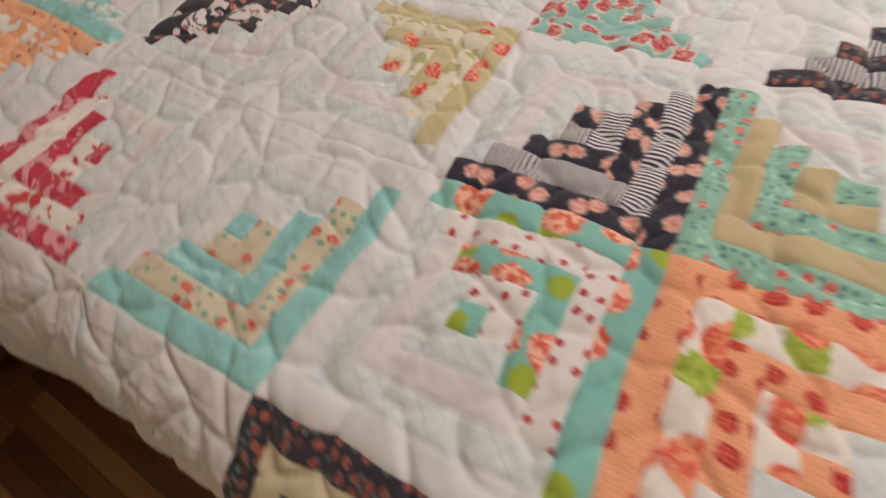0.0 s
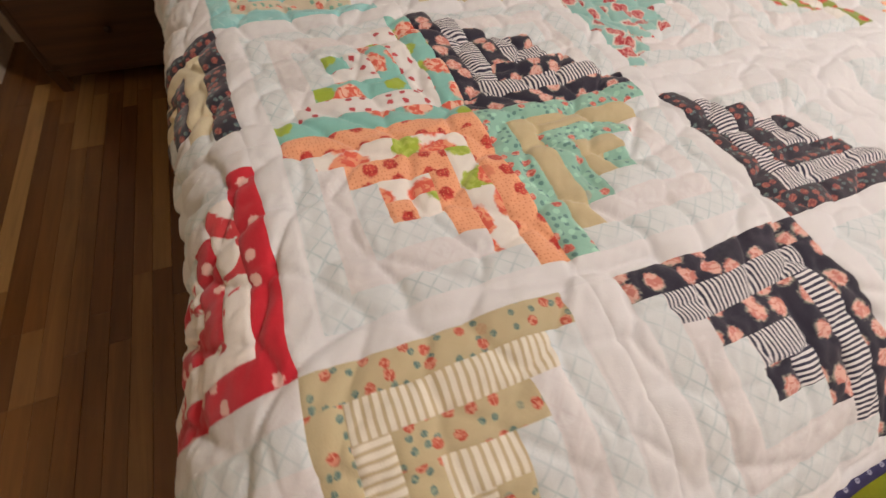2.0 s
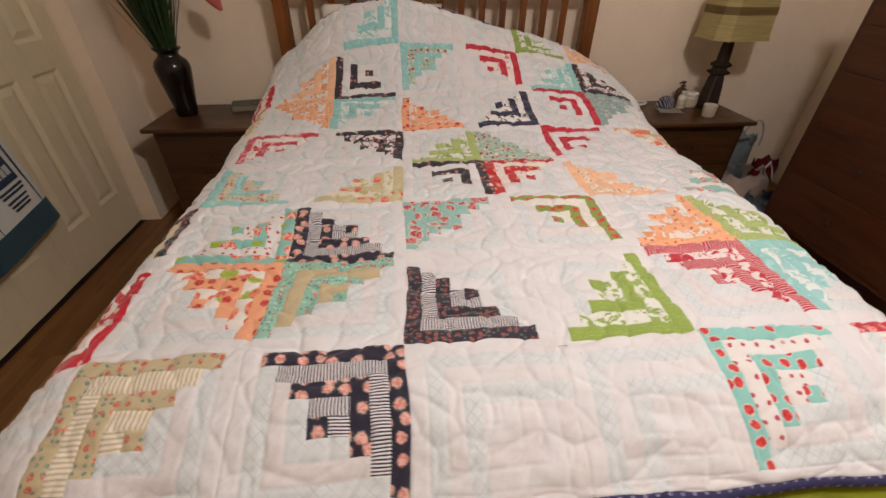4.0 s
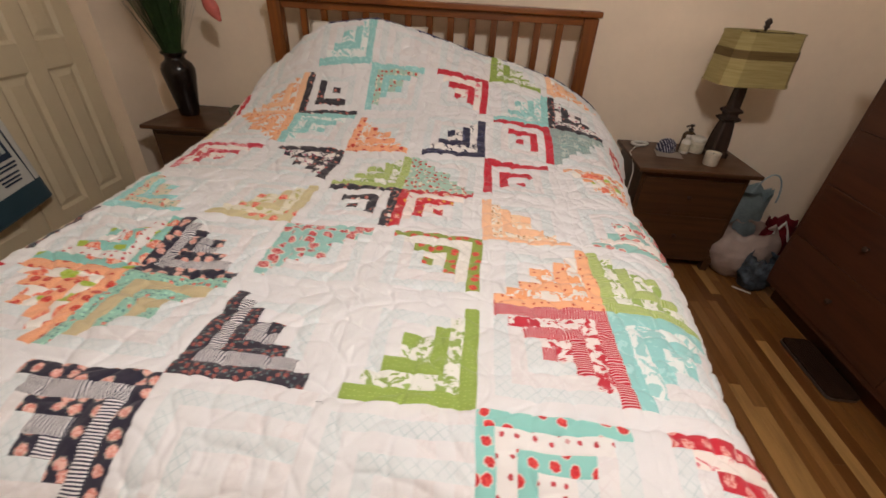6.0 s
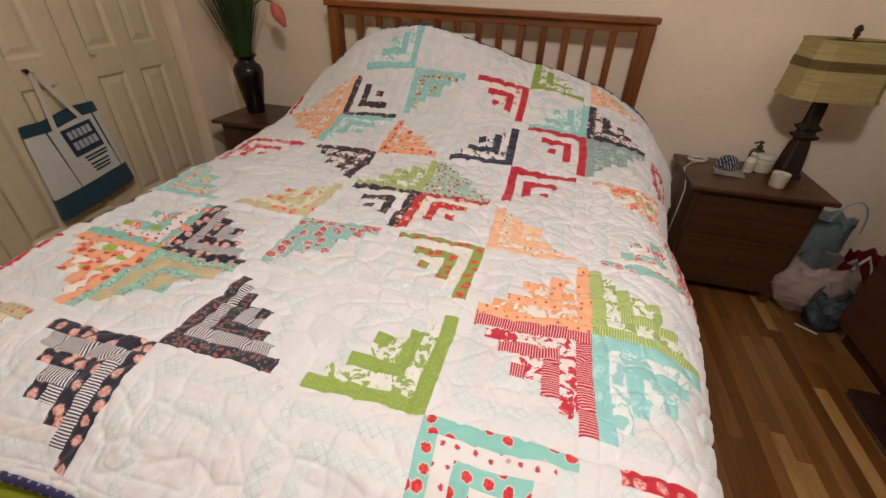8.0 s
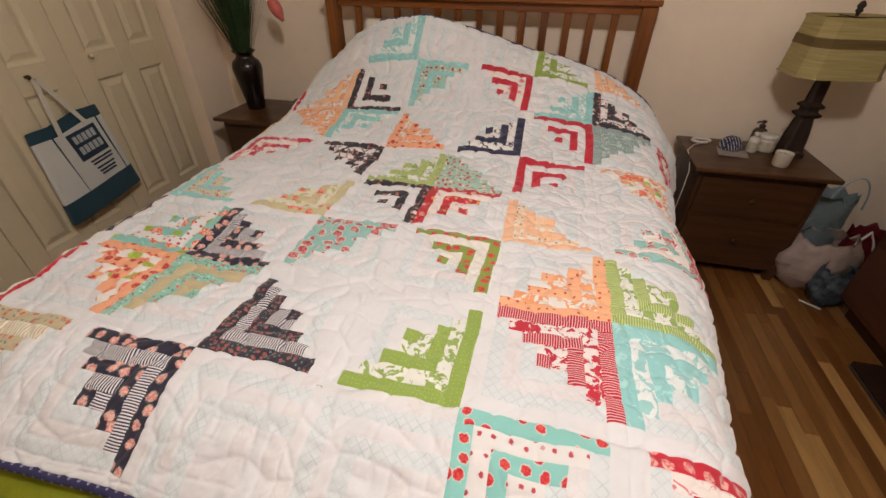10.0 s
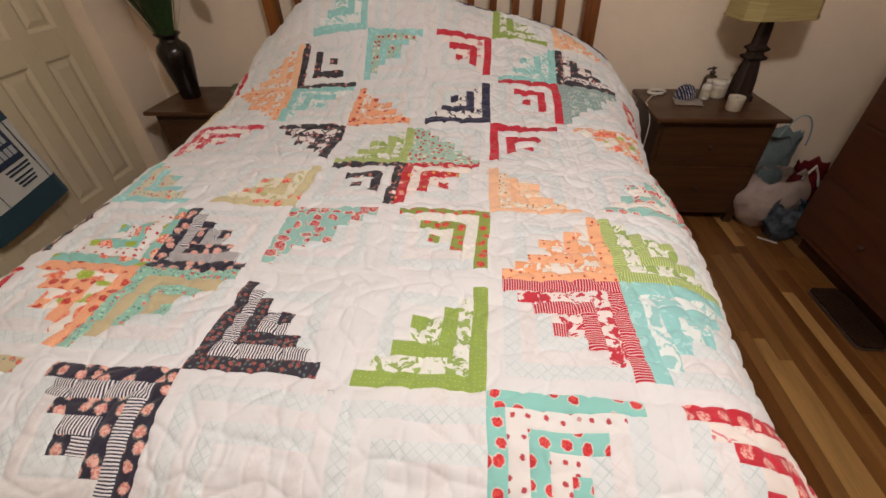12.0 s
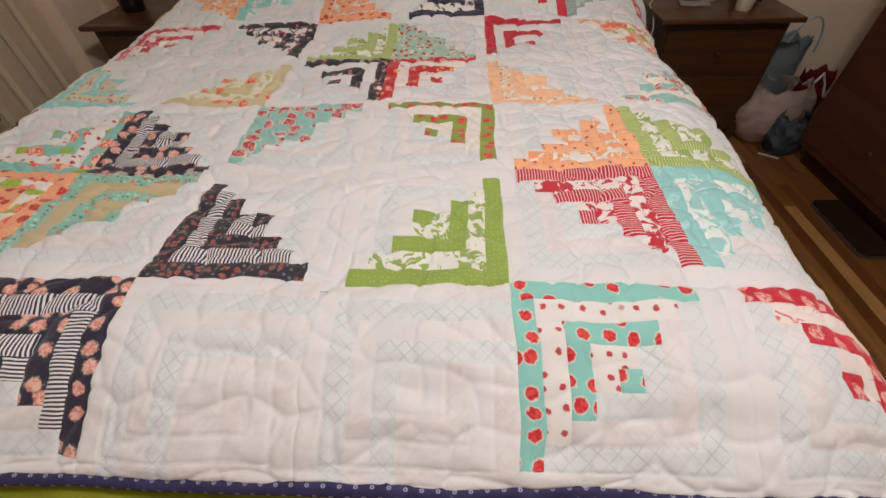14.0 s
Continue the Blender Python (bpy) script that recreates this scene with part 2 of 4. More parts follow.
def quilt_surface(u, v, lift=0.0, fine=True):
    """Cloth coordinates in metres to places on the bed."""
    uu = u + 0.006 * vnoise(u, v, 6.0, 1) + 0.0022 * vnoise(u, v, 22.0, 2)
    vv = v + 0.006 * vnoise(u, v, 6.0, 3) + 0.0026 * vnoise(u, v, 22.0, 4)
    vv = np.where(vv < UNIT, UNIT - (UNIT - vv) * 0.62, vv)
    y = np.interp(vv, ROWS_V, ROWS_Y) + np.minimum(vv, 0)
    # the foot end rolls down over the mattress
    y0, rf, am = 0.256, 0.33, 0.80
    sf = np.clip(y0 - y, 0, None)
    af = np.minimum(sf / rf, am)
    rest = np.clip(sf - am * rf, 0, None)
    y = np.where(sf > 0, y0 - rf * np.sin(af) - rest * math.cos(am), y)
    foot_drop = np.where(sf > 0, rf * (1 - np.cos(af)) + rest * math.sin(am), 0)
    # the head end of the left side is pulled out a little
    uu = uu - SPLAY * smooth((-uu - 0.25) / 0.5) * smooth((vv - 0.45) / 0.5)
    edge = np.where(uu < 0, 0.772 + 0.5 * SPLAY * smooth((vv - 0.45) / 0.5), 0.605 + 0.055 * smooth((y - 0.4) / 0.6) + 0.075 * smooth((y - 1.3) / 0.5))
    s = np.abs(uu) - edge
    loose = np.where(uu < 0, np.clip(smooth((0.5 - y) / 0.25) + 0.7 * smooth((y - 0.8) / 0.45), 0, 1), 1.0)
    w, tm = 0.185 + 0.045 * loose, radians(82) - radians(10) * loose
    sc = np.clip(s, 0, w)
    th = sc / w * tm
    out = np.where(s > 0, w / tm * np.sin(th) + np.clip(s - w, 0, None) * np.cos(tm), s)
    drop = np.where(s > 0, w / tm * (1 - np.cos(th)) + np.clip(s - w, 0, None) * np.sin(tm), 0)
    fold = smooth(s / 0.2)
    x = np.sign(uu) * (edge + out + fold * 0.012 * np.sin(vv * 11 + 1.5 * np.sin(vv * 4.1)))
    z = base_height(np.clip(x, -0.95, 0.95), y) - drop
    z = z - foot_drop
    slope = np.clip(th, 0, tm)
    h = (0.008 * vnoise(u, v, 3.2, 5) + 0.0045 * vnoise(u * 0.45, v, 10.0, 2) + 0.0042 * vnoise(u * 0.36 + 0.1 * v, v, 32.0, 4)) * (1 - 0.8 * fold)
    if fine:
        a, b = (u / S) % 1.0 * 9, (v / S) % 1.0 * 9
        ring = np.maximum(np.abs(a - 4.5), np.abs(b - 4.5))
        seam = np.abs((ring % 1.0) - 0.5)
        slack = smooth((v - 0.12) / 0.22)
        h = h + (0.0042 + 0.0038 * slack) * puff(u, v, 0.070) - (0.0010 + 0.0014 * slack) * pucker(u, v) + 0.0013 * vnoise(u + 0.3 * v, v * 0.9, 34.0, 6) + 0.0013 * vnoise(u * 0.5, v + 0.3 * u, 62.0, 7) + 0.0009 * vnoise(u * 1.2 - 0.7 * v, 0.5 * v, 110.0, 3)
        h = h - 0.0016 * np.exp(-(seam / 0.085) ** 2)
    h = h + lift
    x = x + np.sign(uu) * np.sin(slope) * h
    y = y - np.sin(af) * h
    z = z + np.cos(slope) * np.cos(af) * h
    return np.stack([x, y, z], -1)


# ---- quilt fabrics ----
def fabric(name, base, spots=(), stripes=None, patches=(), lattice=None, rough=0.85):
    """A printed cotton. spots: (colour, per metre, radius, share, heart colour); patches: (colour, per metre, threshold);
    stripes: (colour, period in metres, share); lattice: (colour, spacing in metres)."""
    n = Nodes(name, rough)
    n.b.inputs["Sheen Weight"].default_value = 0.25
    uv = n.uv()
    col = rgb(base)
    wob = n.noise(uv, 60.0, 2.0, out=1)
    if stripes:
        c, period, share = stripes
        x = n.node("ShaderNodeSeparateXYZ", Vector=uv)
        x = n.math("ADD", x, n.step(n.noise(uv, 25.0), 0.0, 1.0, -0.002, 0.002))
        f = n.math("FRACT", n.math("DIVIDE", x, period))
        f = n.math("ABSOLUTE", n.math("SUBTRACT", f, 0.5))
        col = n.mix(n.step(f, share / 2 + 0.04, share / 2 - 0.04), col, rgb(c))
    if lattice:
        c, sp = lattice
        sx = n.node("ShaderNodeSeparateXYZ", Vector=uv)
        sy = n.node("ShaderNodeSeparateXYZ", 1, Vector=uv)
        lines = None
        for op in ("ADD", "SUBTRACT"):
            f = n.math("FRACT", n.math("DIVIDE", n.math(op, sx, sy), sp))
            f = n.step(n.math("ABSOLUTE", n.math("SUBTRACT", f, 0.5)), 0.09, 0.03)
            lines = f if lines is None else n.math("MAXIMUM", lines, f)
        sketchy = n.step(n.noise(uv, 26.0, 3.0), 0.34, 0.66, 0.03, 0.42)
        col = n.mix(n.math("MULTIPLY", lines, sketchy), col, rgb(c))
    for c, sc, thr in patches:
        v = n.node("ShaderNodeVectorMath", props={"operation": "ADD"}, i0=uv, i1=(sc * 0.013, sc * 0.021, 0))
        f = n.step(n.noise(v, sc, 3.0, 0.6, dist=1.2), thr - 0.012, thr + 0.012)
        col = n.mix(f, col, rgb(c))
    for c, sc, rad, share, heart in spots:
        w = n.node("ShaderNodeVectorMath", props={"operation": "MULTIPLY_ADD"}, i0=wob, i1=(0.16 / sc,) * 3, i2=uv)
        w = n.node("ShaderNodeVectorMath", props={"operation": "ADD"}, i0=w, i1=(sc * 0.037, sc * 0.051, 0))
        w = n.node("ShaderNodeVectorMath", props={"operation": "MULTIPLY_ADD"}, i0=n.noise(uv, sc * 6.5, 2.0, out=1), i1=(0.22 / sc,) * 3, i2=w)
        d = n.voro(w, sc, 0, rand=0.55)
        pick = n.node("ShaderNodeSeparateColor", Color=n.voro(w, sc, 1, rand=0.55))
        keep = n.step(pick, share + 0.01, share - 0.01)
        f = n.math("MULTIPLY", n.step(d, rad + 0.03, rad - 0.03), keep)
        tone = rgb(c)
        if heart:
            petals = n.step(n.noise(uv, sc * 5.0, 2.0, dist=1.0), 0.47, 0.56)
            tone = n.mix(petals, tone, rgb(heart))
        col = n.mix(f, col, tone)
    # weave, and uneven fading from washing
    fade = n.step(n.noise(uv, 9.0, 3.0), 0.3, 0.7, 0.965, 1.02)
    col = n.mix(1.0, col, n.node("ShaderNodeCombineColor", i0=fade, i1=fade, i2=fade), "MULTIPLY")
    n.bump(n.math("ADD", n.noise(uv, 900.0, 1.0), n.math("MULTIPLY", n.noise(uv, 120.0, 2.0), 1.6)), 0.25, 0.0012)
    return n.done(col)


CORAL, RED, LEAF, PEACH = "e0614a", "b8202c", "9fb53a", "eaa08c"
F = {
    "orange_poppy": fabric("orange_poppy", "efab83", [("b5241f", 30, 0.25, 0.95, "cf4a3a"), ("d98a60", 210, 0.18, 1, "")]),
    "white_rose": fabric("white_rose", "ece6df", [(LEAF, 19, 0.36, 0.45, "b5c558"), (CORAL, 20, 0.44, 0.65, "efa07c")]),
    "aqua_rose": fabric("aqua_rose", "86c2b8", [(LEAF, 22, 0.28, 0.35, ""), (CORAL, 20, 0.40, 0.6, "f3c0a8")]),
    "cream_ditsy": fabric("cream_ditsy", "d5cab2", [("7fae98", 80, 0.25, 0.4, ""), ("cf5a4a", 52, 0.28, 0.5, "e9a08c")]),
    "white_small_red": fabric("white_small_red", "e6e2df", [("bf4048", 44, 0.17, 0.9, "")]),
    "navy_rose": fabric("navy_rose", "242034", [("8d8c80", 34, 0.36, 0.85, "29253a"), ("e6b8aa", 34, 0.30, 0.97, "cf8276")]),
    "navy_stripe": fabric("navy_stripe", "e9e5e4", stripes=("2b2b44", 0.0050, 0.5)),
    "aqua_ditsy": fabric("aqua_ditsy", "93c2b0", [("64908a", 120, 0.30, 0.45, ""), ("a9d9c4", 75, 0.25, 0.5, ""), ("cf5a50", 58, 0.27, 0.40, "e8a090")]),
    "tan": fabric("tan", "c5b48d"),
    "black_floral": fabric("black_floral", "302b37", [("50666f", 120, 0.28, 0.45, "75867c"), ("87403f", 76, 0.31, 0.6, "b06a5c")]),
    "green_pin": fabric("green_pin", "8fa64c", [("a9bb6a", 120, 0.14, 1, "")]),
    "green_damask": fabric("green_damask", "e6e6e0", patches=[("93aa5c", 40, 0.535)]),
    "red_stripe": fabric("red_stripe", "e6c2c2", stripes=("bb1c32", 0.0052, 0.68)),
    "red_damask": fabric("red_damask", "e6e0de", patches=[("c0283a", 32, 0.505)]),
    "aqua_plain": fabric("aqua_plain", "93ccca", patches=[("aadad8", 42, 0.58)]),
    "aqua_damask": fabric("aqua_damask", "e6ebe9", patches=[("9fd0ce", 32, 0.535)]),
    "aqua_red_rose": fabric("aqua_red_rose", "8ccbc2", [("e6e0d6", 33.0, 0.31, 0.92, ""), ("c5232c", 33.0, 0.265, 0.92, "dd4a44")]),
    "red_rose": fabric("red_rose", "c21f33", [("e6b0a6", 34, 0.34, 0.9, "cf5a58")]),
    "beige_floral": fabric("beige_floral", "c6b792", [("64807c", 92, 0.27, 0.4, "9aa892"), ("c4543f", 62, 0.29, 0.5, "dd9a82")]),
    "cream_stripe": fabric("cream_stripe", "ece5d6", stripes=("c9b894", 0.0075, 0.4)),
    "red_dot": fabric("red_dot", "c4182c", [("edc2b8", 34, 0.2, 0.8, "")]),
    "white_red": fabric("white_red", "efe8e2", patches=[("cf3a40", 22, 0.6)]),
    "cream": fabric("cream", "dcd0b0"),
    "aqua_red_floral": fabric("aqua_red_floral", "93c2ba", [("e2dbd0", 30, 0.44, 0.7, ""), ("b5383f", 30, 0.36, 0.75, "d8948c")]),
    "olive_red": fabric("olive_red", "8a9b45", [("c6332e", 36, 0.33, 0.9, "d9604c")]),
    "white_lattice": fabric("white_lattice", "e9e6e0", lattice=("a9a9a0", 0.020)),
    "orange_pin": fabric("orange_pin", "efb287", [("c04a32", 48, 0.15, 0.8, "")]),
    "peach_damask": fabric("peach_damask", "e8e2dd", patches=[("e9a272", 36, 0.50)]),
    "light_orange": fabric("light_orange", "f0c09a"),
    "white_ditsy": fabric("white_ditsy", "efcaa6", [("b58a62", 60, 0.2, 0.6, "")], patches=[("ece2d6", 40, 0.52)]),
    "green_stripe": fabric("green_stripe", "c6d096", stripes=("95ac50", 0.0052, 0.6)),
    "tan_floral": fabric("tan_floral", "cbbf95", [("d8493c", 30, 0.36, 0.45, "f0a58c")]),
    "olive_floral": fabric("olive_floral", "e2dcc8", patches=[("bab67a", 26, 0.56)]),
    "black_bloom": fabric("black_bloom", "332f38", [("b0504a", 46, 0.25, 0.4, "d29a8c"), ("e5d9d0", 30, 0.2, 0.25, "")]),
    "white_black": fabric("white_black", "e6dfdc", [("b0607a", 60, 0.25, 0.4, "")], patches=[("2b2a35", 26, 0.535)]),
    "red_bloom": fabric("red_bloom", "c02632", [("d9a84a", 40, 0.22, 0.4, ""), ("efc0b0", 30, 0.26, 0.5, "c02632")]),
    "white_pink": fabric("white_pink", "ece2db", patches=[("d9808a", 26, 0.62)]),
    "aqua_dot": fabric("aqua_dot", "a5c6b6", [("e0dccb", 44, 0.28, 0.5, ""), ("bd4a40", 40, 0.24, 0.8, "")]),
    "pink_red": fabric("pink_red", "c5344a", patches=[("e5a0a6", 30, 0.56)]),
    "navy_bloom": fabric("navy_bloom", "2a2a46", patches=[("5a5c80", 40, 0.62)]),
    "white_navy": fabric("white_navy", "ebe6e2", patches=[("22223c", 26, 0.57)]),
    "grey_aqua": fabric("grey_aqua", "a9bab6", stripes=("7f9a98", 0.008, 0.5)),
    "grey_damask": fabric("grey_damask", "b9c6c0", patches=[("86a3a0", 40, 0.5)]),
    "red_plain": fabric("red_plain", "c11d34", [("d84a55", 90, 0.16, 0.8, "")]),
    "white_plain": fabric("white_plain", "e2e1e2"),
    "white_aqua_lattice": fabric("white_aqua_lattice", "dbe0e1", lattice=("8bacb0", 0.021)),
    "white_cream": fabric("white_cream", "e2dfdf", patches=[("ddd9d9", 30, 0.52)], lattice=("d2c8c9", 0.03)),
}


def ring_print():
    """Navy cotton with small pale rings in even rows."""
    n = Nodes("binding", 0.85)
    uv = n.uv()
    x, y = n.node("ShaderNodeSeparateXYZ", Vector=uv), n.node("ShaderNodeSeparateXYZ", 1, Vector=uv)
    row = n.math("FLOOR", n.math("DIVIDE", y, 0.015))
    x = n.math("ADD", n.math("DIVIDE", x, 0.019), n.math("MULTIPLY", row, 0.5))
    fx = n.math("MULTIPLY", n.math("SUBTRACT", n.math("FRACT", x), 0.5), 0.019)
    fy = n.math("MULTIPLY", n.math("SUBTRACT", n.math("FRACT", n.math("DIVIDE", y, 0.015)), 0.5), 0.015)
    d = n.math("SQRT", n.math("ADD", n.math("MULTIPLY", fx, fx), n.math("MULTIPLY", fy, fy)))
    d = n.math("ABSOLUTE", n.math("SUBTRACT", d, 0.0019))
    fade = n.noise(uv, 40.0, 3.0)
    base = n.mix(n.step(fade, 0.3, 0.7), rgb("26244a"), rgb("34325c"))
    n.bump(n.noise(uv, 160.0, 2.0), 0.3, 0.0012)
    return n.done(n.mix(n.step(d, 0.0011, 0.0005), base, rgb("a5a4b8")))


F["binding"] = ring_print()

# corner that the coloured strips run round, first and second print; by column (-1 to 6) and row (0 at the foot)
BLOCKS = {
    (0, 0): ("TL", "beige_floral", "cream_stripe"), (1, 0): ("TR", "navy_rose", "navy_stripe"),
    (4, 0): ("TL", "aqua_red_rose", "white_small_red"), (5, 0): ("TR", "red_rose", "white_pink"),
    (-1, 1): ("BR", "red_dot", "white_red"), (0, 1): ("TR", "orange_poppy", "white_rose"),
    (1, 1): ("TL", "aqua_ditsy", "tan"), (2, 1): ("BL", "black_floral", "navy_stripe"),
    (3, 1): ("BR", "green_pin", "green_damask"), (4, 1): ("TR", "red_stripe", "red_damask"),
    (5, 1): ("TL", "aqua_plain", "aqua_damask"),
    (-1, 2): ("TR", "black_floral", "cream"), (0, 2): ("BR", "aqua_rose", "white_small_red"),
    (1, 2): ("BL", "navy_rose", "navy_stripe"), (2, 2): ("TL", "aqua_red_floral", "aqua_red_floral"),
    (3, 2): ("TR", "olive_red", "white_lattice"), (4, 2): ("BR", "orange_pin", "peach_damask"),
    (5, 2): ("BL", "green_stripe", "green_damask"),
    (0, 3): ("BL", "aqua_plain", "cream_ditsy"), (1, 3): ("BR", "tan_floral", "olive_floral"),
    (2, 3): ("TR", "black_bloom", "white_plain"), (3, 3): ("TL", "red_bloom", "white_pink"),
    (4, 3): ("BL", "light_orange", "white_ditsy"), (5, 3): ("BR", "aqua_red_floral", "white_red"),
    (0, 4): ("TL", "pink_red", "white_red"), (1, 4): ("TR", "black_bloom", "white_black"),
    (2, 4): ("BR", "green_stripe", "green_damask"), (3, 4): ("BL", "aqua_dot", "aqua_dot"),
    (4, 4): ("TL", "red_plain", "white_plain"), (5, 4): ("TR", "peach_damask", "white_rose"),
    (0, 5): ("TR", "orange_pin", "peach_damask"), (1, 5): ("TL", "aqua_plain", "aqua_damask"),
    (2, 5): ("BL", "orange_poppy", "peach_damask"), (3, 5): ("BR", "navy_bloom", "white_navy"),
    (4, 5): ("TR", "red_plain", "white_plain"), (5, 5): ("TL", "grey_aqua", "grey_damask"),
    (0, 6): ("BR", "light_orange", "peach_damask"), (1, 6): ("BL", "black_bloom", "white_plain"),
    (2, 6): ("TL", "aqua_plain", "aqua_dot"), (3, 6): ("TR", "red_plain", "white_pink"),
    (4, 6): ("BR", "aqua_plain", "aqua_damask"), (5, 6): ("BL", "black_bloom", "white_black"),
    (1, 7): ("BR", "aqua_plain", "aqua_damask"), (4, 7): ("BL", "green_pin", "green_damask"),
    (5, 7): ("BL", "light_orange", "peach_damask"),
    (6, 5): ("TL", "red_rose", "white_pink"), (6, 3): ("BL", "red_rose", "white_pink"), (-1, 6): ("BR", "red_dot", "white_red"),
    (-1, 5): ("TR", "olive_floral", "tan_floral"),
}
SUB = 9
quilt = thing("quilt", "white log-cabin patchwork quilt with bright printed strips on the bed", "quilt", (0, 0, 0))


def cloth_mesh(name, verts, quads, uvs, mats, index):
    """A mesh of the used part of a grid of vertices, with cloth coordinates as its UVs."""
    used, inv = np.unique(quads.ravel(), return_inverse=True)
    q = inv.reshape(-1, 4)
    me = bpy.data.meshes.new(name)
    me.from_pydata(verts[used].tolist(), [], q.tolist())
    layer = me.uv_layers.new(name="UVMap")
    layer.data.foreach_set("uv", uvs.reshape(-1).astype(np.float32))
    me.polygons.foreach_set("use_smooth", [True] * len(q))
    for m in mats:
        me.materials.append(m)
    if index is not None:
        me.polygons.foreach_set("material_index", index.astype(np.int32))
    me.update()
    return me


def quilt_block(col, row):
    rnd = random.Random(col * 31 + row * 7 + 5)
    n = 9 * SUB
    lin = np.arange(n + 1) / SUB * UNIT
    gu, gv = np.meshgrid((col - 3) * S + lin, row * S + lin, indexing="ij")
    verts = quilt_surface(gu, gv).reshape(-1, 3)
    cu, cv = gu.reshape(-1), gv.reshape(-1)
    ii, jj = np.meshgrid(np.arange(n), np.arange(n), indexing="ij")
    ii, jj = ii.ravel(), jj.ravel()
    quads = np.stack([ii * (n + 1) + jj, (ii + 1) * (n + 1) + jj, (ii + 1) * (n + 1) + jj + 1, ii * (n + 1) + jj + 1], -1)
    ui, uj = ii // SUB, jj // SUB
    spec = BLOCKS.get((col, row))
    corner = spec[0] if spec else "TL"
    a = ui if corner[1] == "L" else 8 - ui
    b = uj if corner[0] == "B" else 8 - uj
    m = np.minimum(a, b)
    coloured = ((m < 4) & (np.maximum(a, b) <= 7 - m)) | ((a == 4) & (b == 4))
    if not spec:
        coloured[:] = False
    uv_all = np.stack([cu[quads], cv[quads]], -1)
    white = ~coloured
    # lattice print on every second strip: round two sides of a plain block, across the white half of the others
    far = np.maximum(a, b)
    if spec:
        first = 7 if rnd.random() < 0.7 else 6
        idx = np.where((far == first) | (far == first - 2), 1, np.where(far == 6, 2, 0))
    else:
        idx = np.where((m == 1) | (m == 3), 1, np.where((far > 4) & (far % 2 == 0), 2, 0))
    me = cloth_mesh("quilt_block", verts, quads[white], uv_all[white], (F["white_plain"], F["white_aqua_lattice"], F["white_cream"]), idx[white])
    block = new("quilt_block", me)
    block.parent = quilt
    if not spec:
        return
    arm = np.where((a == 4) & (b == 4), 8, m * 2 + (a < b))
    off = rnd.uniform(0, 3), rnd.uniform(0, 3)
    for k in range(9):
        pick = coloured & (arm == k)
        uv = uv_all[pick]
        along = uv if k % 2 == 0 else uv[..., ::-1]
        f = F[spec[1] if (k // 2) % 2 == 0 else spec[2]]
        shift = np.array([off[0] + 0.37 * k, off[1] + 0.61 * k])
        strip = new("strip", cloth_mesh("strip", verts, quads[pick], along + shift, (f,), None))
        strip.parent = block


for row in range(8):
    for col in range(-1, 7):
        quilt_block(col, row)

# backing and the bound edge
V0, V1, U1 = -0.012, 8 * S, 4 * S
gu, gv = np.meshgrid(np.linspace(-U1, U1, 91), np.linspace(V0, V1, 91), indexing="ij")
bv = quilt_surface(gu, gv, -0.012, False).reshape(-1, 3)
ii, jj = [k.ravel() for k in np.meshgrid(np.arange(90), np.arange(90), indexing="ij")]
bq = np.stack([ii * 91 + jj, ii * 91 + jj + 1, (ii + 1) * 91 + jj + 1, (ii + 1) * 91 + jj], -1)
backing = new("backing", cloth_mesh("backing", bv, bq, np.stack([gu.reshape(-1)[bq], gv.reshape(-1)[bq]], -1), (F["white_plain"],), None))
backing.parent = quilt
backing["label"] = "white cotton backing"


def bound_edge(us, vs, raise_=0.0):
    """A folded strip along an edge: its cross-section is a flattened loop."""
    c = quilt_surface(us, vs, -0.004 + raise_, False)
    c2 = quilt_surface(us, vs, 0.006 + raise_, False)
    up = c2 - c
    up /= np.linalg.norm(up, axis=1)[:, None]
    d = np.gradient(c, axis=0)
    d /= np.linalg.norm(d, axis=1)[:, None]
    out = np.cross(d, up)
    k = 12
    an = np.linspace(0, 2 * math.pi, k, endpoint=False)
    ring = c[:, None, :] + np.cos(an)[None, :, None] * 0.009 * out[:, None, :] + np.sin(an)[None, :, None] * 0.0065 * up[:, None, :]
    n = len(us)
    vv = ring.reshape(-1, 3)
    ii, jj = [q.ravel() for q in np.meshgrid(np.arange(n - 1), np.arange(k), indexing="ij")]
    q = np.stack([ii * k + jj, ii * k + (jj + 1) % k, (ii + 1) * k + (jj + 1) % k, (ii + 1) * k + jj], -1)
    s = np.concatenate([[0], np.cumsum(np.linalg.norm(np.diff(c, axis=0), axis=1))])
    uv = np.stack([s[q // k], np.stack([jj, jj + 1, jj + 1, jj], -1) * 0.005], -1)
    ob = new("binding", cloth_mesh("binding", vv, q, uv, (F["binding"],), None))
    ob.parent = quilt
    ob["label"] = "navy binding with small white rings"


EDGE = np.linspace(0, 1, 240)
bound_edge(-U1 + 2 * U1 * EDGE, np.full(240, V0))
bound_edge(-U1 + 2 * U1 * EDGE, np.full(240, V1), 0.005)
bound_edge(np.full(240, -U1), V0 + (V1 - V0) * EDGE)
bound_edge(np.full(240, U1), V0 + (V1 - V0) * EDGE)


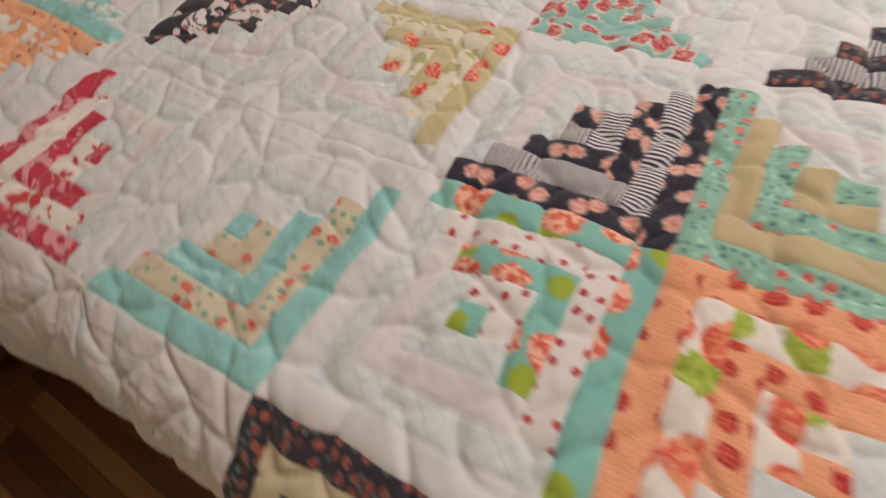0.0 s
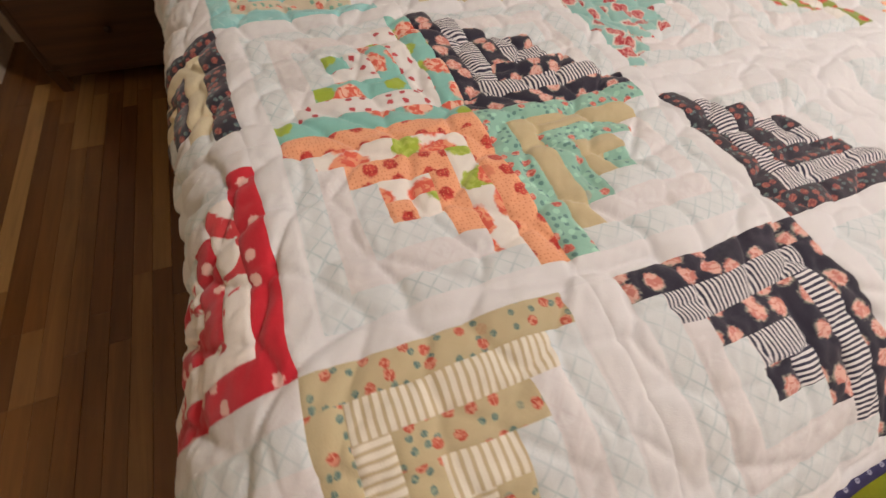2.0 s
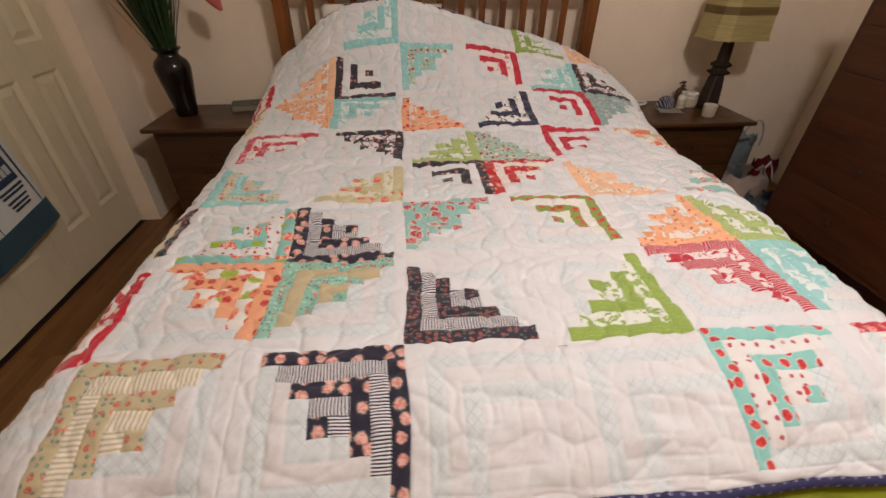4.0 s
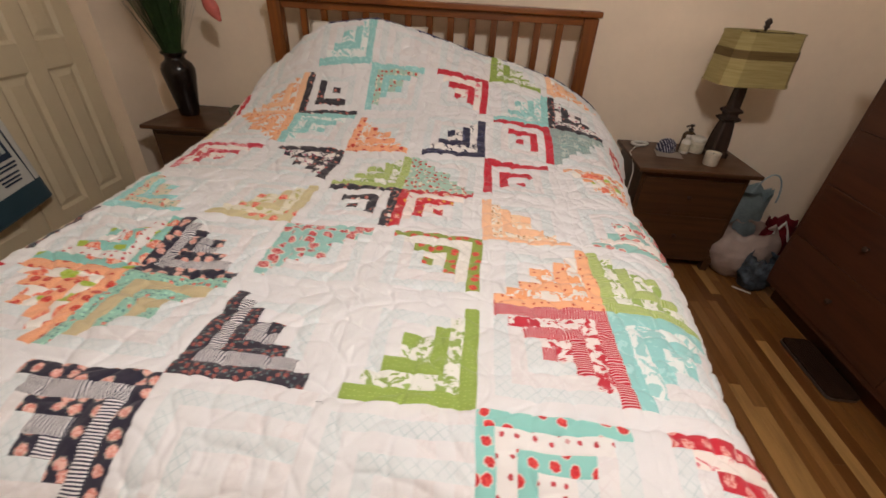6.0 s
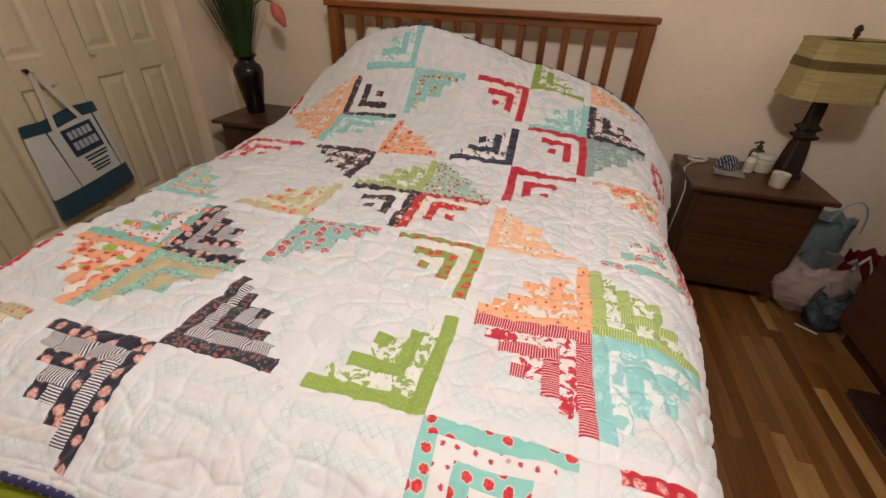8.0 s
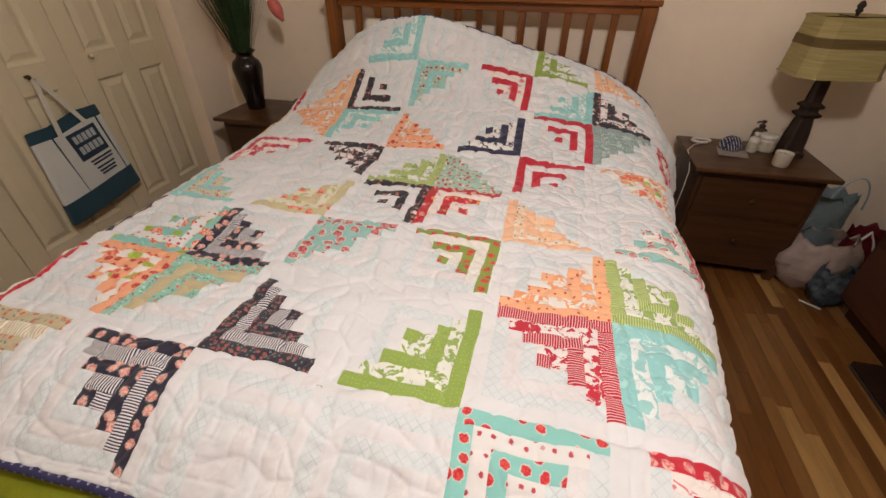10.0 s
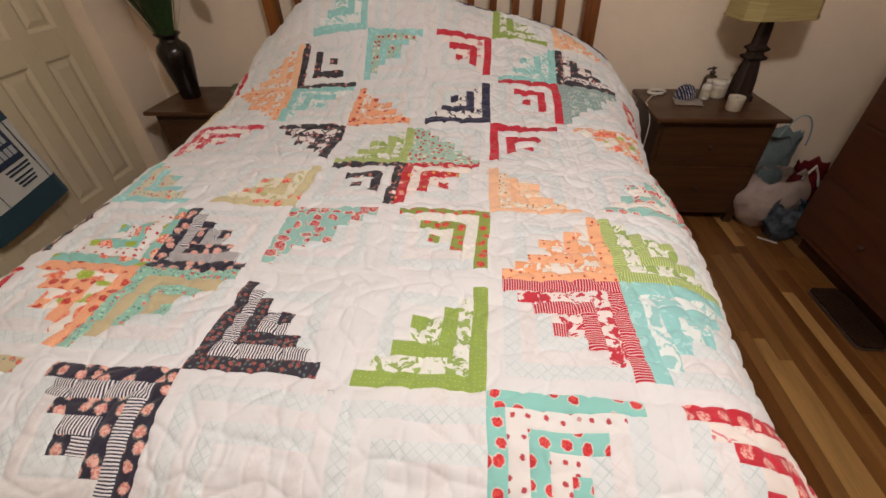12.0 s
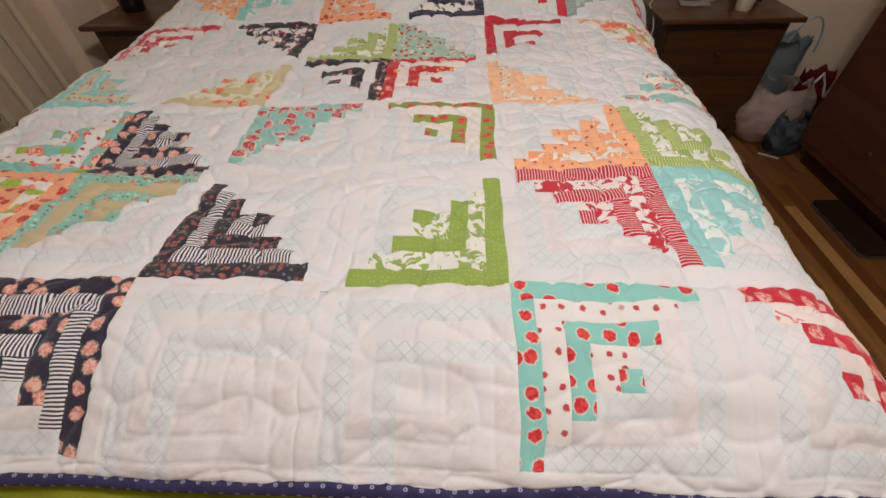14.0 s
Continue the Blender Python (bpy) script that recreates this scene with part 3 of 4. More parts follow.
# ---- bed under the quilt ----
MATTRESS = plain("mattress_ticking", "d8d2c6", 0.85)
SHEET = plain("lime_sheet", "b4bb2e", 0.85, vary=0.15, scale=30)
bed = thing("bed", "brown wooden queen bed with a slatted mission headboard", "bed", (-0.058, 2.19, 0))
HB_W, HB_H = 0.80, 1.237
for sx in (-1, 1):
    part("post", box(sx * HB_W - 0.035, sx * HB_W + 0.035, 0, 0.055, 0, HB_H - 0.03, 0.005), OAK_Z, bed)
part("top_rail", box(-HB_W - 0.045, HB_W + 0.045, -0.018, 0.073, HB_H - 0.028, HB_H, 0.006), OAK_X, bed, "overhanging cap of the headboard")
part("upper_rail", box(-HB_W + 0.035, HB_W - 0.035, 0.012, 0.042, HB_H - 0.066, HB_H - 0.03, 0.003), OAK_X, bed)
part("lower_rail", box(-HB_W + 0.035, HB_W - 0.035, 0.012, 0.042, 0.50, 0.60, 0.003), OAK_X, bed)
NSLAT = 13
for k in range(NSLAT):
    xs = -HB_W + 0.035 + (2 * HB_W - 0.07) * (k + 1) / (NSLAT + 1)
    part("slat", box(xs - 0.017, xs + 0.017, 0.018, 0.036, 0.60, HB_H - 0.066, 0.002, 1), OAK_Z, bed)
for sx in (-1, 1):
    part("side_rail", box(sx * 0.765 - 0.014, sx * 0.765 + 0.014, -2.22, 0.0, 0.22, 0.38, 0.004), DARK_WOOD_X, bed)
    part("foot_post", box(sx * HB_W - 0.035, sx * HB_W + 0.035, -2.285, -2.22, 0, 0.60, 0.005), OAK_Z, bed)
part("foot_rail", box(-HB_W + 0.035, HB_W - 0.035, -2.27, -2.235, 0.36, 0.60, 0.004), OAK_X, bed)
part("foot_cap", box(-HB_W - 0.05, HB_W + 0.05, -2.292, -2.208, 0.60, 0.625, 0.005), OAK_X, bed)
tagged(part("box_spring", box(-0.775, 0.645, 0.05, 2.06, 0.24, 0.455, 0.03, 3), MATTRESS), "off-white box spring in the bed frame", "box spring")
tagged(part("mattress", box(-0.785, 0.655, 0.10, 2.07, 0.455, 0.70, 0.09, 5), MATTRESS), "white mattress under the quilt", "mattress")


def draped_sheet():
    bm = bmesh.new()
    nx = 90
    prof = [(0.32, 0.712), (0.24, 0.712), (0.18, 0.706), (0.12, 0.690), (0.07, 0.660), (0.03, 0.632), (-0.002, 0.614), (-0.013, 0.585), (-0.008, 0.52), (0.02, 0.46)]
    rows = []
    for i in range(nx + 1):
        x = -0.785 + 1.44 * i / nx
        w = 0.006 * math.sin(x * 17) + 0.004 * math.sin(x * 41 + 1)
        rows.append([bm.verts.new((x, y - 0.5 * abs(w) * (k > 2), z + 0.2 * w)) for k, (y, z) in enumerate(prof)])
    for a, b in zip(rows, rows[1:]):
        for k in range(len(prof) - 1):
            bm.faces.new((a[k], a[k + 1], b[k + 1], b[k]))
    bmesh.ops.solidify(bm, geom=bm.faces[:], thickness=0.004)
    return bm


tagged(part("bed_sheet", draped_sheet(), SHEET, smooth=True), "lime green sheet showing below the quilt's foot edge", "bed sheet")

# pillows, hidden under the quilt but for their top edges
PILLOW = plain("pillow_case", "e6dfd6", 0.85, vary=0.05)


def pillow(name, label, cx, cy, cz, w, d, h, tilt):
    bm = bmesh.new()
    n = 20
    grid = []
    for s in (1, -1):
        g = []
        for i in range(n + 1):
            r = []
            for j in range(n + 1):
                a, b = 2 * i / n - 1, 2 * j / n - 1
                t = (max(0, 1 - a ** 4) * max(0, 1 - b ** 4)) ** 0.5
                r.append(bm.verts.new((a * w / 2 * (1 - 0.05 * (1 - abs(b))), b * d / 2 * (1 - 0.05 * (1 - abs(a))), s * h / 2 * t)))
            g.append(r)
        grid.append(g)
    for s, g in enumerate(grid):
        for i in range(n):
            for j in range(n):
                f = (g[i][j], g[i + 1][j], g[i + 1][j + 1], g[i][j + 1])
                bm.faces.new(f if s == 0 else f[::-1])
    bmesh.ops.remove_doubles(bm, verts=bm.verts[:], dist=0.0005)
    ob = part(name, bm, PILLOW, smooth=True)
    ob.matrix_basis = pose(cx, cy, cz, tilt)
    return tagged(ob, label, "pillow")


pillow("pillow", "plump white pillow leaning on the headboard under the quilt", -0.355, 2.035, 0.935, 0.60, 0.44, 0.13, 62)
pillow("pillow", "flat white pillow under the quilt beside the other", 0.30, 1.90, 0.80, 0.60, 0.42, 0.12, 20)


# ---- nightstands ----
KNOB = plain("dark_knob", "3c2414", 0.8)


def nightstand(label, at):
    """Two drawers on short tapered feet; the front looks to -y."""
    ob = thing("nightstand", label, "nightstand", at, group="nightstands beside the bed")
    part("top", box(-0.30, 0.30, -0.225, 0.215, 0.578, 0.60, 0.006, 3), LIT_TOP_WOOD, ob)
    bm = box(-0.265, -0.245, -0.185, 0.20, 0.09, 0.578, 0.002, 1)
    box(0.245, 0.265, -0.185, 0.20, 0.09, 0.578, 0.002, 1, bm)
    box(-0.245, 0.245, 0.185, 0.20, 0.09, 0.578, 0, 1, bm)
    box(-0.245, 0.245, -0.17, 0.185, 0.09, 0.11, 0, 1, bm)
    box(-0.245, 0.245, -0.1835, 0.185, 0.335, 0.352, 0, 1, bm)
    box(-0.245, 0.245, -0.1835, 0.185, 0.545, 0.577, 0, 1, bm)
    part("body", bm, DARK_WOOD_Z, ob)
    part("apron", box(-0.245, 0.245, -0.183, -0.165, 0.06, 0.108, 0.003), DARK_WOOD_X, ob)
    for z0, z1 in ((0.1095, 0.3335), (0.3535, 0.5435)):
        d = part("drawer", box(-0.2435, 0.2435, -0.188, -0.17, z0, z1, 0.002, 2), DARK_WOOD_X, ob)
        k = lathe([(0.006, 0), (0.006, 0.010), (0.011, 0.013), (0.012, 0.018), (0.008, 0.022)], 16)
        bmesh.ops.transform(k, matrix=pose(0, -0.188, (z0 + z1) / 2, 90), verts=k.verts[:])
        part("knob", k, KNOB, d, smooth=True)
    for sx in (-1, 1):
        for sy in (-0.165, 0.18):
            bm = bmesh.new()
            bmesh.ops.create_cone(bm, cap_ends=True, segments=4, radius1=0.024, radius2=0.034, depth=0.09, matrix=pose(sx * 0.245, sy, 0.045, 0, 0, 45))
            part("foot", bm, DARK_WOOD_Z, ob)
    return ob


nightstand("dark brown two-drawer nightstand with a lamp and bottles on it", (1.355, 2.08, 0))
nightstand("dark brown two-drawer nightstand with a vase beside the closet", (-1.28, 2.13, 0))


# ---- chest ----
def chest():
    ob = thing("chest_of_drawers", "tall dark mahogany chest of drawers against the wall", "chest of drawers", (1.79, 0.99, 0))
    part("body", box(0.012, 0.56, -0.72, 0.72, 0.10, 1.28, 0.004), RED_WOOD_Z, ob)
    part("top", box(-0.02, 0.575, -0.745, 0.745, 1.28, 1.305, 0.008, 3), RED_WOOD_Y, ob)
    part("plinth", box(0.07, 0.55, -0.70, 0.70, 0.0, 0.10, 0.004), RED_WOOD_Y, ob)
    zs = [0.13, 0.40, 0.66, 0.90, 1.09, 1.26]
    for z0, z1 in zip(zs, zs[1:]):
        for y0, y1 in ((-0.69, -0.002), (0.002, 0.69)):
            d = part("drawer", box(0.006, 0.02, y0, y1, z0 + 0.0015, z1 - 0.0015, 0.002, 2), RED_WOOD_Y, ob)
            k = lathe([(0.006, 0), (0.006, 0.010), (0.011, 0.013), (0.012, 0.018), (0.008, 0.022)], 16)
            bmesh.ops.transform(k, matrix=pose(0.006, (y0 + y1) / 2, (z0 + z1) / 2, 0, -90), verts=k.verts[:])
            part("knob", k, KNOB, d, smooth=True)
    return ob


chest()

# ---- floor boards ----
def board_material(name, dark, light):
    n = Nodes(name, 0.32)
    co = n.coord()
    off = n.math("MULTIPLY", n.rand(), 37.0)
    v = n.node("ShaderNodeVectorMath", props={"operation": "MULTIPLY"}, i0=co, i1=(38.0, 2.6, 20.0))
    v = n.node("ShaderNodeVectorMath", props={"operation": "ADD"}, i0=v, i1=n.node("ShaderNodeCombineXYZ", i0=off, i1=off, i2=off))
    g = n.noise(v, 1.0, 5.0, 0.6, dist=0.7)
    tone = n.mix(n.rand(), rgb(dark), rgb(light))
    k = n.step(g, 0.3, 0.7, 0.72, 1.12)
    n.bump(g, 0.1, 0.0008)
    n.put(n.b.inputs["Roughness"], n.step(n.noise(co, 6.0, 3.0), 0.3, 0.7, 0.26, 0.42))
    return n.done(n.mix(1.0, tone, n.node("ShaderNodeCombineColor", i0=k, i1=k, i2=k), "MULTIPLY"))


BOARDS = {
    "pale": board_material("pale_board", "9d7644", "ac844f"),
    "tan": board_material("tan_board", "805830", "906738"),
    "brown": board_material("brown_board", "734a22", "7f552a"),
    "dark": board_material("dark_board", "673f1b", "734820"),
}
floor = tagged(new("floor"), "brown hardwood strip floor with light and dark boards", "floor", kind="structure")
BW = 0.0508
board_shapes = {}


def board_mesh(length, tone):
    if (length, tone) not in board_shapes:
        me = bpy.data.meshes.new("board")
        bm = bmesh.new()
        x, y, b = BW / 2 - 0.0003, length / 2 - 0.0003, 0.0007
        lo = [bm.verts.new((sx * x, sy * y, -0.016)) for sx, sy in ((-1, -1), (1, -1), (1, 1), (-1, 1))]
        md = [bm.verts.new((sx * x, sy * y, -b)) for sx, sy in ((-1, -1), (1, -1), (1, 1), (-1, 1))]
        hi = [bm.verts.new((sx * (x - b), sy * (y - b), 0)) for sx, sy in ((-1, -1), (1, -1), (1, 1), (-1, 1))]
        for p, q in ((lo, md), (md, hi)):
            for k in range(4):
                bm.faces.new((p[k], p[(k + 1) % 4], q[(k + 1) % 4], q[k]))
        bm.faces.new(hi)
        bm.to_mesh(me)
        bm.free()
        me.materials.append(BOARDS[tone])
        board_shapes[(length, tone)] = me
    return board_shapes[(length, tone)]


# boards that stand out beside the bed: by strip, counted from x = 1.352, where each begins and ends, and its tone
LAID = {
    5: [(0.45, 1.345, "pale"), (1.345, 1.80, "brown")], 4: [(0.75, 1.68, "dark"), (1.68, 1.94, "pale")],
    3: [(0.90, 1.62, "tan"), (1.62, 2.0, "dark")], 2: [(0.60, 1.55, "brown")], 1: [(0.25, 0.962, "pale"), (0.962, 1.6, "tan")],
    0: [(0.35, 1.065, "pale"), (1.065, 1.7, "brown")], -1: [(0.30, 1.1, "tan")], -2: [(0.4, 1.2, "dark")],
    6: [(0.6, 1.5, "dark")], -59: [(1.05, 2.02, "pale")], -60: [(1.0, 1.9, "dark")], -58: [(0.9, 1.9, "dark")], -57: [(0.9, 1.75, "brown")],
    -56: [(0.7, 1.6, "tan")], -55: [(0.8, 1.6, "tan")], -54: [(0.9, 1.9, "dark")], -53: [(0.8, 1.8, "dark")], -52: [(1.0, 1.9, "brown")],
    -51: [(1.0, 1.82, "pale")], -50: [(0.9, 1.9, "dark")],
}


def lay_boards():
    rnd = random.Random(11)

    def lay(x, y0, y1, tone):
        if y1 - y0 > 0.02:
            ob = new("board", board_mesh(round(y1 - y0, 3), tone))
            ob.location = (x, (y0 + y1) / 2, 0)
            ob.parent = floor

    def fill(x, y0, y1):
        while y1 - y0 > 0.001:
            end = y0 + rnd.choice((0.3, 0.45, 0.6, 0.75, 0.9, 1.05, 1.2))
            end = y1 if y1 - end < 0.1 else end
            lay(x, y0, end, rnd.choices(("pale", "tan", "brown", "dark"), (0.06, 0.2, 0.42, 0.32))[0])
            y0 = end

    for k in range(-63, 21):
        x = 1.352 + BW * (k + 0.5)
        y = Y_FRONT
        for y0, y1, tone in LAID.get(k, ()):
            fill(x, y, y0)
            lay(x, y0, y1, tone)
            y = y1
        fill(x, y, Y_BACK)


lay_boards()


# ---- things on the nightstands ----
BASE_WOOD = wood("lamp_base_wood", "20140d", "38251a", 2, 0.62)
BRONZE = plain("aged_bronze", "3a2c1c", 0.45, 0.7)


def shade_cloth(name, c, dark):
    n = Nodes(name, 0.8)
    co = n.coord()
    v = n.node("ShaderNodeVectorMath", props={"operation": "MULTIPLY"}, i0=co, i1=(6.0, 6.0, 140.0))
    slub = n.noise(v, 1.0, 4.0, 0.6)
    n.bump(slub, 0.3, 0.001)
    return n.done(n.mix(n.step(slub, 0.35, 0.68), rgb(c), rgb(dark)))


SHADE = shade_cloth("olive_silk", "ab9b68", "938450")
BAND = shade_cloth("brown_band_silk", "6e5a30", "584420")


def table_lamp():
    lamp = thing("table_lamp", "dark wooden table lamp with an olive cut-corner shade, unlit", "table lamp", (1.523, 2.13, 0.60), 6)
    bm = bmesh.new()
    prof = [(0.070, 0.0), (0.070, 0.022), (0.058, 0.030), (0.052, 0.10), (0.042, 0.165), (0.036, 0.185), (0.060, 0.197), (0.062, 0.204), (0.040, 0.214),
            (0.038, 0.226), (0.056, 0.236), (0.056, 0.243), (0.034, 0.256), (0.031, 0.33), (0.027, 0.36)]
    rings = []
    for r, z in prof:
        r *= 0.76
        ring = []
        for sx, sy in ((-1, -1), (1, -1), (1, 1), (-1, 1)):
            c = 0.22 * r
            pts = ((sx * r, sy * (r - c)), (sx * (r - c), sy * r))
            for x, y in (pts if sx * sy < 0 else pts[::-1]):
                ring.append(bm.verts.new((x, y, z)))
        rings.append(ring)
    for a, b in zip(rings, rings[1:]):
        for k in range(8):
            bm.faces.new((a[k], a[(k + 1) % 8], b[(k + 1) % 8], b[k]))
    bm.faces.new(rings[0][::-1]), bm.faces.new(rings[-1])
    bmesh.ops.recalc_face_normals(bm, faces=bm.faces[:])
    part("base", bm, BASE_WOOD, lamp)

    def octagon(w, d, c):
        return [(-w + c, -d), (w - c, -d), (w, -d + c), (w, d - c), (w - c, d), (-w + c, d), (-w, d - c), (-w, -d + c)]

    def ring_at(t, grow=0.0):
        z = 0.374 + 0.228 * t
        w, d, c = 0.168 - 0.018 * t + grow, 0.125 - 0.016 * t + grow, 0.052 - 0.010 * t
        return [(x, y, z) for x, y in octagon(w, d, c)]

    def wall(t0, t1, grow, thick):
        bm = bmesh.new()
        loops = [[bm.verts.new(p) for p in ring_at(t, g)] for t, g in ((t0, grow), (t1, grow), (t1, grow - thick), (t0, grow - thick))]
        for a, b in zip(loops, loops[1:] + loops[:1]):
            for k in range(8):
                bm.faces.new((a[k], a[(k + 1) % 8], b[(k + 1) % 8], b[k]))
        bmesh.ops.recalc_face_normals(bm, faces=bm.faces[:])
        return bm

    shade = part("shade", wall(0, 1, 0.0, 0.003), SHADE, lamp, "olive yellow fabric shade with cut corners")
    part("band", wall(0.52, 0.68, 0.0025, 0.002), BAND, shade, "darker brown band")
    part("trim", wall(0.0, 0.035, 0.003, 0.0025), SHADE, shade)
    part("trim", wall(0.965, 1.0, 0.003, 0.0025), SHADE, shade)
    part("harp", tube([(-0.02, 0, 0.36), (-0.055, 0, 0.42), (-0.05, 0, 0.53), (0, 0, 0.60), (0.05, 0, 0.53), (0.055, 0, 0.42), (0.02, 0, 0.36)], 0.0025), BRONZE, lamp)
    bm = tube([(-0.146, 0, 0.597), (0.146, 0, 0.597)], 0.002)
    tube([(0, -0.107, 0.597), (0, 0.107, 0.597)], 0.002, bm=bm)
    part("spider", bm, BRONZE, lamp)
    part("finial", lathe([(0.006, 0.602), (0.007, 0.612), (0.014, 0.618), (0.010, 0.628), (0.016, 0.638), (0.008, 0.652), (0.002, 0.656)], 16), BASE_WOOD, lamp, smooth=True)
    part("socket", lathe([(0.016, 0.36), (0.018, 0.40), (0.014, 0.42)], 16), BRONZE, lamp)
    return lamp


table_lamp()

GLAZE = plain("black_glaze", "1c1311", 0.22, vary=0.3)
LEAF_MAT = plain("grass_leaf", "2b461f", 0.55, vary=0.5, scale=60)
STEM_MAT = plain("flower_stem", "34502a", 0.5)
PETAL = plain("pink_petal", "c9665c", 0.5, vary=0.2, scale=40)


def vase_of_grass():
    vase = thing("vase", "tall glossy black vase with long green grass and a pink flower", "vase", (-1.44, 2.15, 0.60))
    part("body", lathe([(0.048, 0.0), (0.052, 0.006), (0.058, 0.06), (0.074, 0.16), (0.084, 0.225), (0.084, 0.25), (0.074, 0.275), (0.054, 0.292), (0.047, 0.305),
                        (0.052, 0.318), (0.066, 0.330), (0.066, 0.334), (0.058, 0.334), (0.042, 0.312), (0.040, 0.25)], 40), GLAZE, vase, smooth=True)
    rnd = random.Random(4)
    bm = bmesh.new()
    for k in range(460):
        a, r0 = rnd.uniform(0, 2 * math.pi), 0.034 * math.sqrt(rnd.random())
        lean, length, w = rnd.uniform(0.02, 0.26) ** 1.15 * (0.4 + r0 / 0.034), rnd.uniform(0.45, 0.8), rnd.uniform(0.0025, 0.0045)
        dx, dy = math.cos(a), math.sin(a)
        if dy > 0:
            dy *= 0.55
        prev = None
        for i in range(7):
            t = i / 6
            out = r0 + lean * t + 0.10 * lean * t * t
            c = Vector((dx * out, dy * out, 0.28 + length * t))
            s = Vector((-math.sin(a), math.cos(a), 0)) * w * (1 - 0.85 * t)
            pair = (bm.verts.new(c - s), bm.verts.new(c + s))
            if prev:
                bm.faces.new((prev[0], prev[1], pair[1], pair[0]))
            prev = pair
    part("grass", bm, LEAF_MAT, vase, "dense long green grass blades")
    pts = [(0.02, -0.02, 0.30), (0.06, -0.03, 0.45), (0.13, -0.05, 0.58), (0.22, -0.05, 0.63), (0.275, -0.05, 0.615)]
    part("stem", tube(pts, 0.004), STEM_MAT, vase)
    bm = bmesh.new()
    n = 14
    rings = []
    for i in range(9):
        t = i / 8
        c = Vector((0.275 + 0.06 * t, -0.05, 0.615 - 0.115 * t))
        r = 0.008 + 0.030 * math.sin(math.pi * min(1, t * 1.05)) ** 0.8 * (1 - 0.25 * t)
        rings.append([bm.verts.new(c + Vector((r * math.cos(2 * math.pi * k / n) * 0.9, 0.8 * r * math.sin(2 * math.pi * k / n), 0.45 * r * math.cos(2 * math.pi * k / n)))) for k in range(n)])
    for a, b in zip(rings, rings[1:]):
        for k in range(n):
            bm.faces.new((a[k], a[(k + 1) % n], b[(k + 1) % n], b[k]))
    bm.faces.new(rings[0][::-1]), bm.faces.new(rings[-1])
    part("flower", bm, PETAL, vase, "drooping pink flower", smooth=True)
    return vase


vase_of_grass()

BOOK_COVER = plain("mottled_cover", "6d705a", 0.7, vary=0.5, scale=50)
PAGES = plain("page_edges", "8f8873", 0.8)
book = thing("book", "small grey-green book lying on the nightstand", "book", (-1.144, 2.250, 0.60), 12)
part("cover", box(-0.085, 0.085, -0.055, 0.055, 0.0, 0.004, 0.001, 1), BOOK_COVER, book)
part("cover", box(-0.085, 0.085, -0.055, 0.055, 0.030, 0.034, 0.001, 1), BOOK_COVER, book)
part("spine", box(-0.088, -0.084, -0.055, 0.055, 0.0, 0.034, 0.001, 1), BOOK_COVER, book)
part("pages", box(-0.083, 0.081, -0.051, 0.051, 0.0042, 0.0298, 0), PAGES, book)

WHITE_PLASTIC = plain("white_plastic", "d8d2c8", 0.4, vary=0.04)
CREAM_JAR = plain("cream_glass", "cfc4b2", 0.3, vary=0.08)
BROWN_CAP = plain("brown_cap", "3b2a20", 0.4)
LABEL_PAPER = plain("label_paper", "c8bda6", 0.7, vary=0.2, scale=60)

candle = thing("candle_jar", "small frosted white candle jar on the nightstand", "candle", (1.437, 1.975, 0.60))
part("jar", lathe([(0.030, 0.0), (0.034, 0.004), (0.036, 0.06), (0.036, 0.064), (0.033, 0.064), (0.031, 0.05), (0.0, 0.05)], 28, close=False), CREAM_JAR, candle, smooth=True)
part("wax", lathe([(0.0, 0.0505), (0.0305, 0.0505), (0.0305, 0.054), (0.0, 0.055)], 24, close=False), WHITE_PLASTIC, candle, smooth=True)
part("wick", tube([(0, 0, 0.054), (0.001, 0, 0.064)], 0.001, 6), BROWN_CAP, candle)

bottle = thing("lotion_bottle", "small white lotion bottle with a label", "bottle", (1.365, 2.135, 0.60))
part("body", lathe([(0.022, 0.0), (0.024, 0.003), (0.024, 0.062), (0.018, 0.072), (0.011, 0.075), (0.011, 0.08)], 24), WHITE_PLASTIC, bottle, smooth=True)
part("cap", lathe([(0.013, 0.078), (0.013, 0.094), (0.011, 0.096)], 20), WHITE_PLASTIC, bottle, smooth=True)
part("label", lathe([(0.0246, 0.014), (0.0246, 0.052)], 24, close=False), LABEL_PAPER, bottle, smooth=True)

jar2 = thing("cream_jar", "squat white cream jar with a paper label", "jar", (1.435, 2.17, 0.60))
part("body", lathe([(0.040, 0.0), (0.043, 0.004), (0.043, 0.058), (0.038, 0.064)], 30), CREAM_JAR, jar2, smooth=True)
part("label", lathe([(0.0436, 0.012), (0.0436, 0.05)], 30, close=False), LABEL_PAPER, jar2, smooth=True)
part("lid", lathe([(0.041, 0.063), (0.042, 0.066), (0.042, 0.078), (0.039, 0.081)], 30), WHITE_PLASTIC, jar2, smooth=True)

